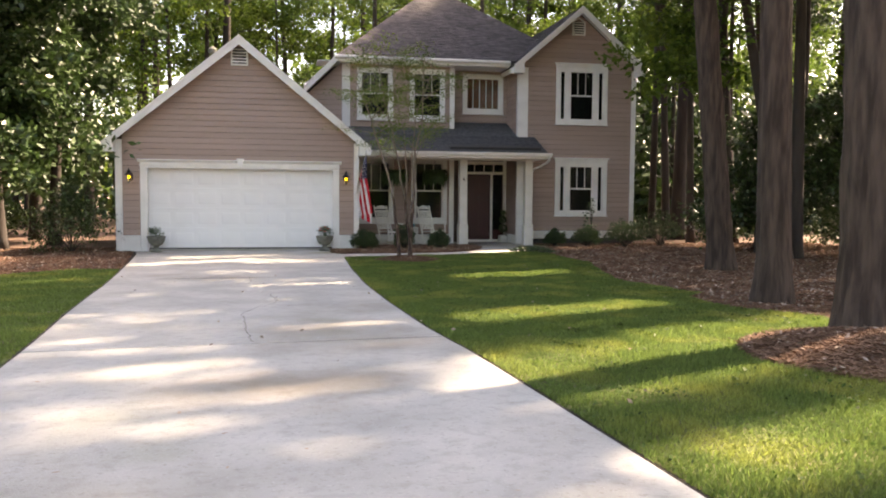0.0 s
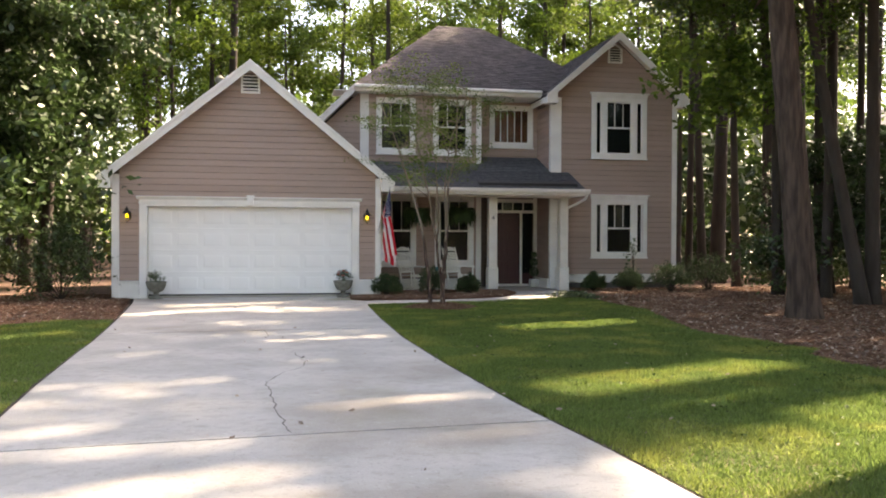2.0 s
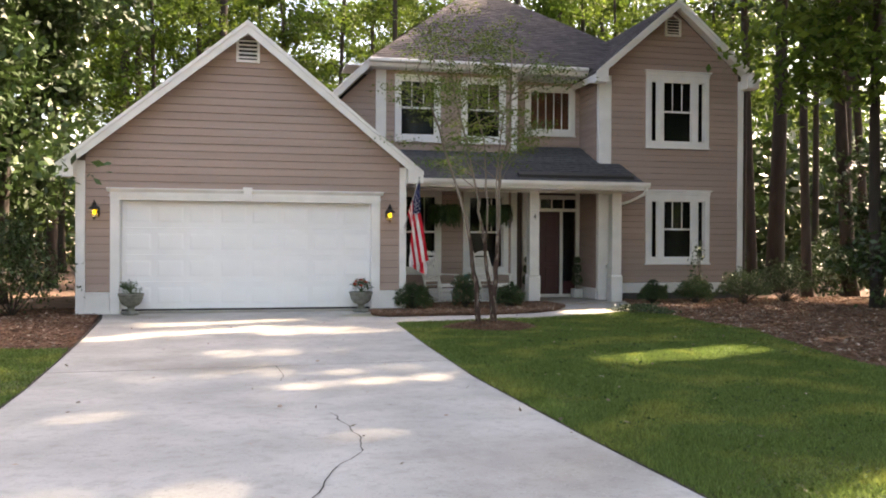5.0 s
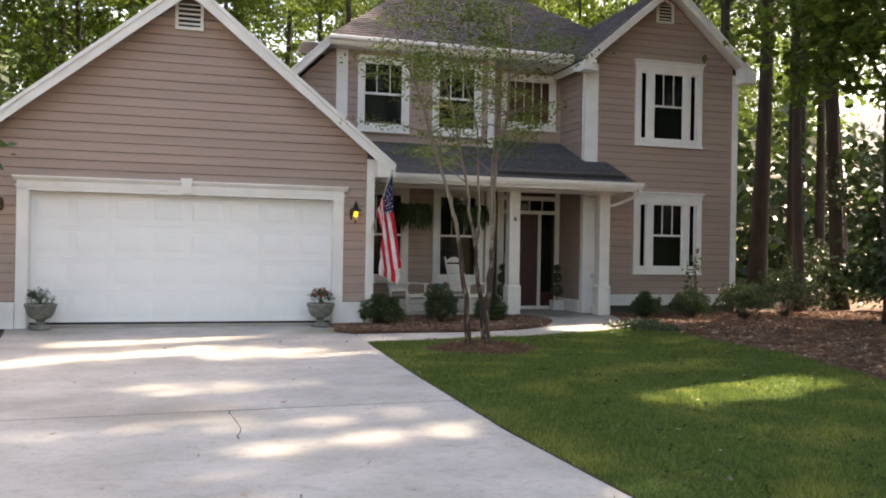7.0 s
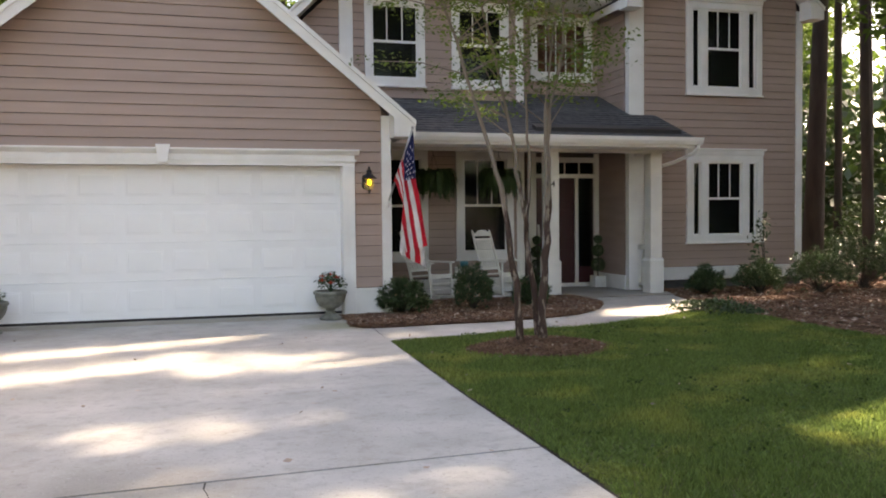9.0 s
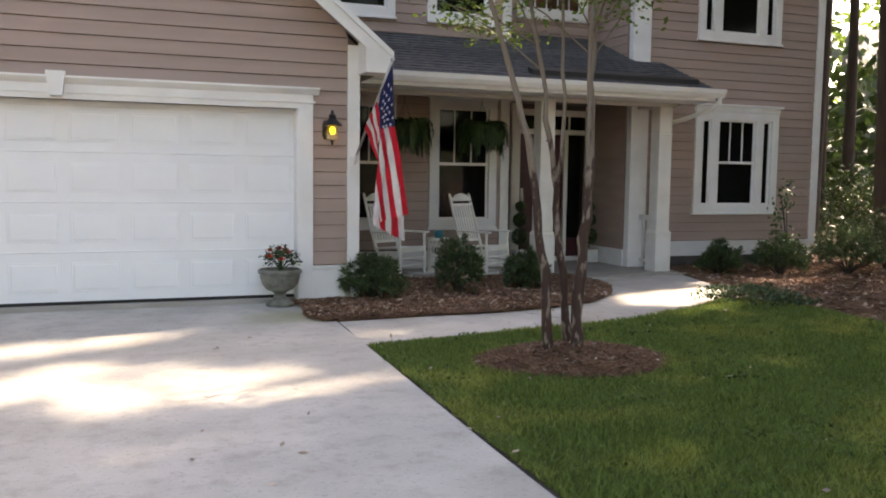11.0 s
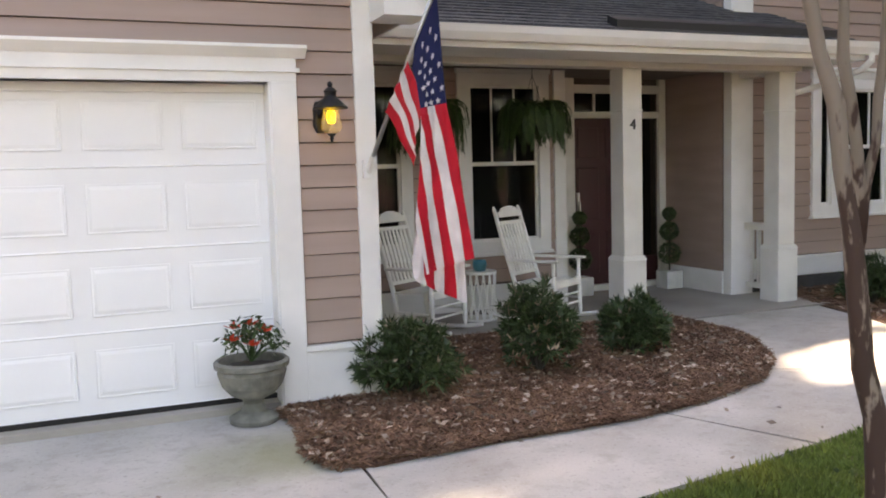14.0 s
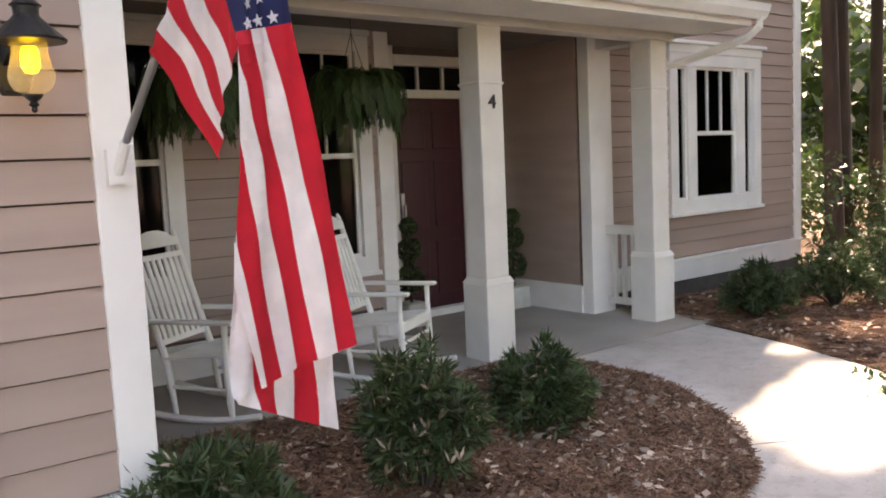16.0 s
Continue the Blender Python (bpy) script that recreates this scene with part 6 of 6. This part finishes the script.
def side_table():
    t = thing("side_table", "white pierced metal drum table with a teal pot", "table", (4.72, 24.85, 0.012))
    bm = bmesh.new()
    n = 14
    for k in range(n):
        for s in (1, -1):
            pts = [(0.16 * math.cos(2 * math.pi * (k + s * z * 2.2) / n), 0.16 * math.sin(2 * math.pi * (k + s * z * 2.2) / n), z) for z in np.linspace(0.02, 0.48, 6)]
            tube(bm, pts, 0.008, 4, False)
    part("lattice", bm, CHAIR, t, "white pierced lattice")
    for nm, a, b in (("base", 0, 0.025), ("tabletop", 0.48, 0.51)):
        bm = bmesh.new()
        lathe(bm, [(0.0, a), (0.17, a), (0.175, (a + b) / 2), (0.17, b), (0, b)], 24)
        part(nm, bm, CHAIR, t)
    p = thing("teal_pot", "small glazed teal pot on the drum table", "pot", (4.72, 24.85, 0.522))
    bm = bmesh.new()
    lathe(bm, [(0.0, 0), (0.06, 0), (0.075, 0.06), (0.07, 0.11), (0.062, 0.11), (0.06, 0.03), (0, 0.03)], 20)
    part("pot", bm, TEAL, p, smooth=True)


side_table()


# ---- hanging ferns ----
def fern(x, y, z, label, seed):
    f = thing("hanging_fern", label, "hanging plant", (x, y, z), "ferns hanging on the porch")
    rr = np.random.default_rng(seed)
    bm = bmesh.new()
    lathe(bm, [(0.0, -0.12), (0.1, -0.12), (0.15, 0.02), (0.14, 0.02), (0.0, 0.0)], 16)
    part("basket", bm, SOIL, f, "dark basket")
    bm = bmesh.new()
    top = 2.65 - z
    for k in range(3):
        a = k * 2.1
        tube(bm, [(0.14 * math.cos(a), 0.14 * math.sin(a), 0.02), (0, 0, 0.42)], 0.003, 4)
    tube(bm, [(0, 0, 0.42), (0, 0, top)], 0.004, 4)
    part("chain", bm, BLACK, f, "thin dark hanger")
    quads = []
    for k in range(190):
        a, e, ln = rr.uniform(0, 2 * math.pi), rr.uniform(0.0, 1.3), rr.uniform(0.26, 0.42)
        bend = rr.normal() * 0.5
        p, h, drop = np.array([math.cos(a) * 0.1, math.sin(a) * 0.1, 0.03]), a, e
        for j in range(12):
            s = j / 11
            h += bend * 0.08
            drop -= 0.3 * (0.5 + s)
            drop = max(drop, -1.45)
            q = p + np.array([math.cos(h) * math.cos(drop), math.sin(h) * math.cos(drop), math.sin(drop)]) * ln / 9
            side = np.array([-math.sin(h), math.cos(h), rr.normal() * 0.35])
            for sg in (1, -1):
                o = side * sg * 0.06 * (1 - s * 0.65) * rr.uniform(0.6, 1.2) + (q - p) * rr.uniform(0.5, 1.4) + [0, 0, -0.012]
                quads.append([p, p + (q - p) * 0.45, p + (q - p) * 0.35 + o, p + o * 0.9])
                quads.append([p + (q - p) * 0.5, q, q - (q - p) * 0.1 + o, p + (q - p) * 0.5 + o * 0.9])
            p = q
    np_mesh("fronds", np.array(quads), 4, FERN, f, kind="stuff")


fern(5.4, 24.9, 2.12, "bushy green fern hanging from the porch ceiling", 61)
fern(4.15, 24.8, 2.1, "green fern hanging behind the flag", 62)


# ---- door planters ----
def topiary(x, y, label):
    t = thing("topiary", label, "potted plant", (x, y, 0.012), "topiaries beside the front door")
    part("planter", bm_box(-0.12, 0.12, -0.12, 0.12, 0, 0.22), POTBLACK, t, "square white planter", bevel=0.008)
    bm = bmesh.new()
    tube(bm, [(0, 0, 0.2), (0.005, 0, 0.95)], 0.012, 6)
    part("stem", bm, BARKDARK, t)
    rr = np.random.default_rng(8)
    cs = []
    for z, r in ((0.44, 0.135), (0.72, 0.115), (0.94, 0.08)):
        v = rr.normal(size=(700, 3))
        v /= np.linalg.norm(v, axis=1)[:, None]
        cs.append(v * r * rr.uniform(0.8, 1.05, 700)[:, None] + [0, 0, z])
    np_mesh("foliage", leaves(np.concatenate(cs), 0.02, rr), 4, LEAFDARK, t, kind="stuff")


topiary(7.78, 25.75, "dark clipped topiary in a square pale planter")
topiary(6.5, 25.8, "dark clipped topiary in a square pale planter by the door")


# ---- neighbours ----
def neighbour(x, y, wd, dp, h, label, rz=0):
    n = thing("neighbour_house", label, "house", (x, y, -0.06), rz=rz)
    part("wall", bm_box(-wd / 2, wd / 2, -dp / 2, dp / 2, 0, h), BEIGE, n)
    bm = bmesh.new()
    prism_x(bm, [(-dp / 2 - 0.4, h), (dp / 2 + 0.4, h), (0, h + dp * 0.3)], -wd / 2 - 0.3, wd / 2 + 0.3)
    part("roof", bm, SHINGLE, n)
    for k in range(4):
        for z in (1.0, 3.8):
            if z + 1.3 < h:
                xx = -wd / 2 + wd * (k + 0.5) / 4
                wnd = part("window", bm_box(xx - 0.5, xx + 0.5, -dp / 2 - 0.05, -dp / 2 + 0.02, z, z + 1.3), TRIM, n)
                part("pane", bm_box(xx - 0.42, xx + 0.42, -dp / 2 - 0.07, -dp / 2 - 0.05, z + 0.08, z + 1.22), UNLIT_DARK, wnd)


neighbour(42.7, 44.5, 14, 9, 7.0, "pale stucco neighbouring house behind the trees", -40)
neighbour(-28, 58, 14, 9, 3.2, "pale single-storey neighbouring house behind the trees", 10)


# ---- scatter: grass, straw, leaves ----
def inside(px, py, poly):
    res = np.zeros(len(px), bool)
    n = len(poly)
    for i in range(n):
        (xa, ya), (xb, yb) = poly[i], poly[(i + 1) % n]
        c = ((ya > py) != (yb > py)) & (px < (xb - xa) * (py - ya) / (yb - ya + 1e-12) + xa)
        res ^= c
    return res


def scatter(poly, n, seed, x0, x1, y0, y1):
    rr = np.random.default_rng(seed)
    px, py = rr.uniform(x0, x1, n), rr.uniform(y0, y1, n)
    m = inside(px, py, poly)
    return px[m], py[m], rr


def grass(poly, n, seed, x0, x1, y0, y1, label, hgt=0.045, holes=()):
    px, py, rr = scatter(poly, n, seed, x0, x1, y0, y1)
    keep = np.ones(len(px), bool)
    for hp in holes:
        keep &= ~inside(px, py, hp)
    px, py = px[keep], py[keep]
    k = len(px)
    a = rr.uniform(0, 2 * np.pi, k)
    far = np.clip((py - 3) / 14, 0, 1)
    wd = rr.uniform(0.004, 0.007, k) * (1 + far * 0.8)
    h = hgt * rr.uniform(0.5, 1.25, k) * (0.9 + 0.35 * np.sin(px * 3.1 + np.sin(py * 2.3) * 2) * np.sin(py * 2.7 + px))
    ln = rr.normal(size=(k, 2)) * 0.022
    z = gz(py) - 0.013
    dx, dy = np.cos(a) * wd, np.sin(a) * wd
    v = np.stack([np.stack([px - dx, py - dy, z], 1), np.stack([px + dx, py + dy, z], 1), np.stack([px + ln[:, 0], py + ln[:, 1], z + h], 1)], 1)
    np_mesh("grass", v, 3, GRASS, None, label, "stuff")


def needles(poly, n, seed, x0, x1, y0, y1, label, z=0.02, ln=0.11, leaf=0.25, zf=None):
    px, py, rr = scatter(poly, n, seed, x0, x1, y0, y1)
    k = len(px)
    a = rr.uniform(0, 2 * np.pi, k)
    l = ln * rr.uniform(0.4, 1.0, k) / 2
    wd = 0.0022
    zz = (zf(px, py) if zf else z) + rr.uniform(0, 0.025, k) + gz(py)
    t = rr.normal(size=k) * 0.012
    dx, dy = np.cos(a), np.sin(a)
    c = [(-1, -1), (1, -1), (1, 1), (-1, 1)]
    v = np.stack([np.stack([px + dx * l * i - dy * wd * j, py + dy * l * i + dx * wd * j, zz + t * i + 0.002 * j], 1) for i, j in c], 1)
    np_mesh("pine_straw", v, 4, STRAW, None, label, "stuff")
    m = int(k * leaf * 0.2)
    ctr = np.stack([px[:m], py[:m], (zz[:m] if hasattr(zz, "__len__") else z) + 0.012], 1)
    np_mesh("fallen_leaves", leaves(ctr, 0.032, rr, 0.7, 0.55), 4, LITTER, None, "dry curled tan leaves on the straw", "stuff")


grass(LAWN_R, 520000, 1, 2.1, 8.0, 1.5, 21.3, "dense mown grass blades", holes=[RING])
grass(LAWN_L, 160000, 2, -6.5, -1.4, 3.0, 17.3, "thin grass blades with bare patches", 0.04)
def wider(P, f):
    cx, cy = sum(p[0] for p in P) / len(P), sum(p[1] for p in P) / len(P)
    return [(cx + (x - cx) * f, min(cy + (y - cy) * f, 24.0)) for x, y in P]


needles([(x, min(y, 22.36) if x < 2.8 else y) for x, y in wider(BED, 1.03)], 200000, 3, 2.0, 6.4, 21.1, 24.0, "brown pine straw over the porch bed", leaf=0.075)
needles(wider(RING, 1.12), 36000, 4, 2.7, 4.5, 18.1, 19.6, "brown pine straw around the myrtle", zf=lambda x, y: 0.075 - 0.12 * (((x - 3.66) / 0.85) ** 2 + ((y - 18.88) / 0.68) ** 2), leaf=0.02)
needles(BED_R, 240000, 5, 5.8, 18.0, 3.0, 24.8, "reddish pine straw under the trees", z=0.0, ln=0.2, leaf=0.3)
needles(BED_L, 60000, 6, -12.0, -2.4, 16.0, 23.8, "pine straw beside the garage", z=0.0, ln=0.2, leaf=0.3)

needles([(6.3 + 1.65 * math.cos(a), 6.0 + 1.4 * math.sin(a)) for a in [2 * math.pi * k / 24 for k in range(24)]], 50000, 7, 4.6, 8.0, 4.5, 7.5, "reddish pine straw on the low mound",
        zf=lambda x, y: np.maximum(0.005, 0.135 * (1 - ((x - 6.3) / 1.6) ** 2 - ((y - 6.0) / 1.35) ** 2)), ln=0.16, leaf=0.05)


def drive_leaves():
    rr = np.random.default_rng(91)
    u = rr.uniform(0, 1, (420, 2)) * [5.0, 17.5] + [2.5, 3.0]
    q = np.repeat(u, 9, 0) + rr.normal(size=(3780, 2)) * 0.05
    m = inside(q[:, 0], q[:, 1], LAWN_R) & ~inside(q[:, 0], q[:, 1], RING)
    q = q[m]
    np_mesh("clover", leaves(np.stack([q[:, 0], q[:, 1], gz(q[:, 1]) + 0.025], 1), 0.016, rr, 0.6, 0.7), 4, LEAFMID, None, "small dark clover tufts in the grass", "stuff")
    x, y = rr.uniform(-2.2, 7.2, 260), rr.uniform(2, 21.4, 260)
    c = np.stack([x, y, gz(y) + np.where(x > 2.3, 0.03, 0.008)], 1)
    np_mesh("fallen_leaves", leaves(c, 0.025, rr, 0.85, 0.55), 4, LITTER, None, "a few dry leaves blown over the driveway and lawn", "stuff")


drive_leaves()
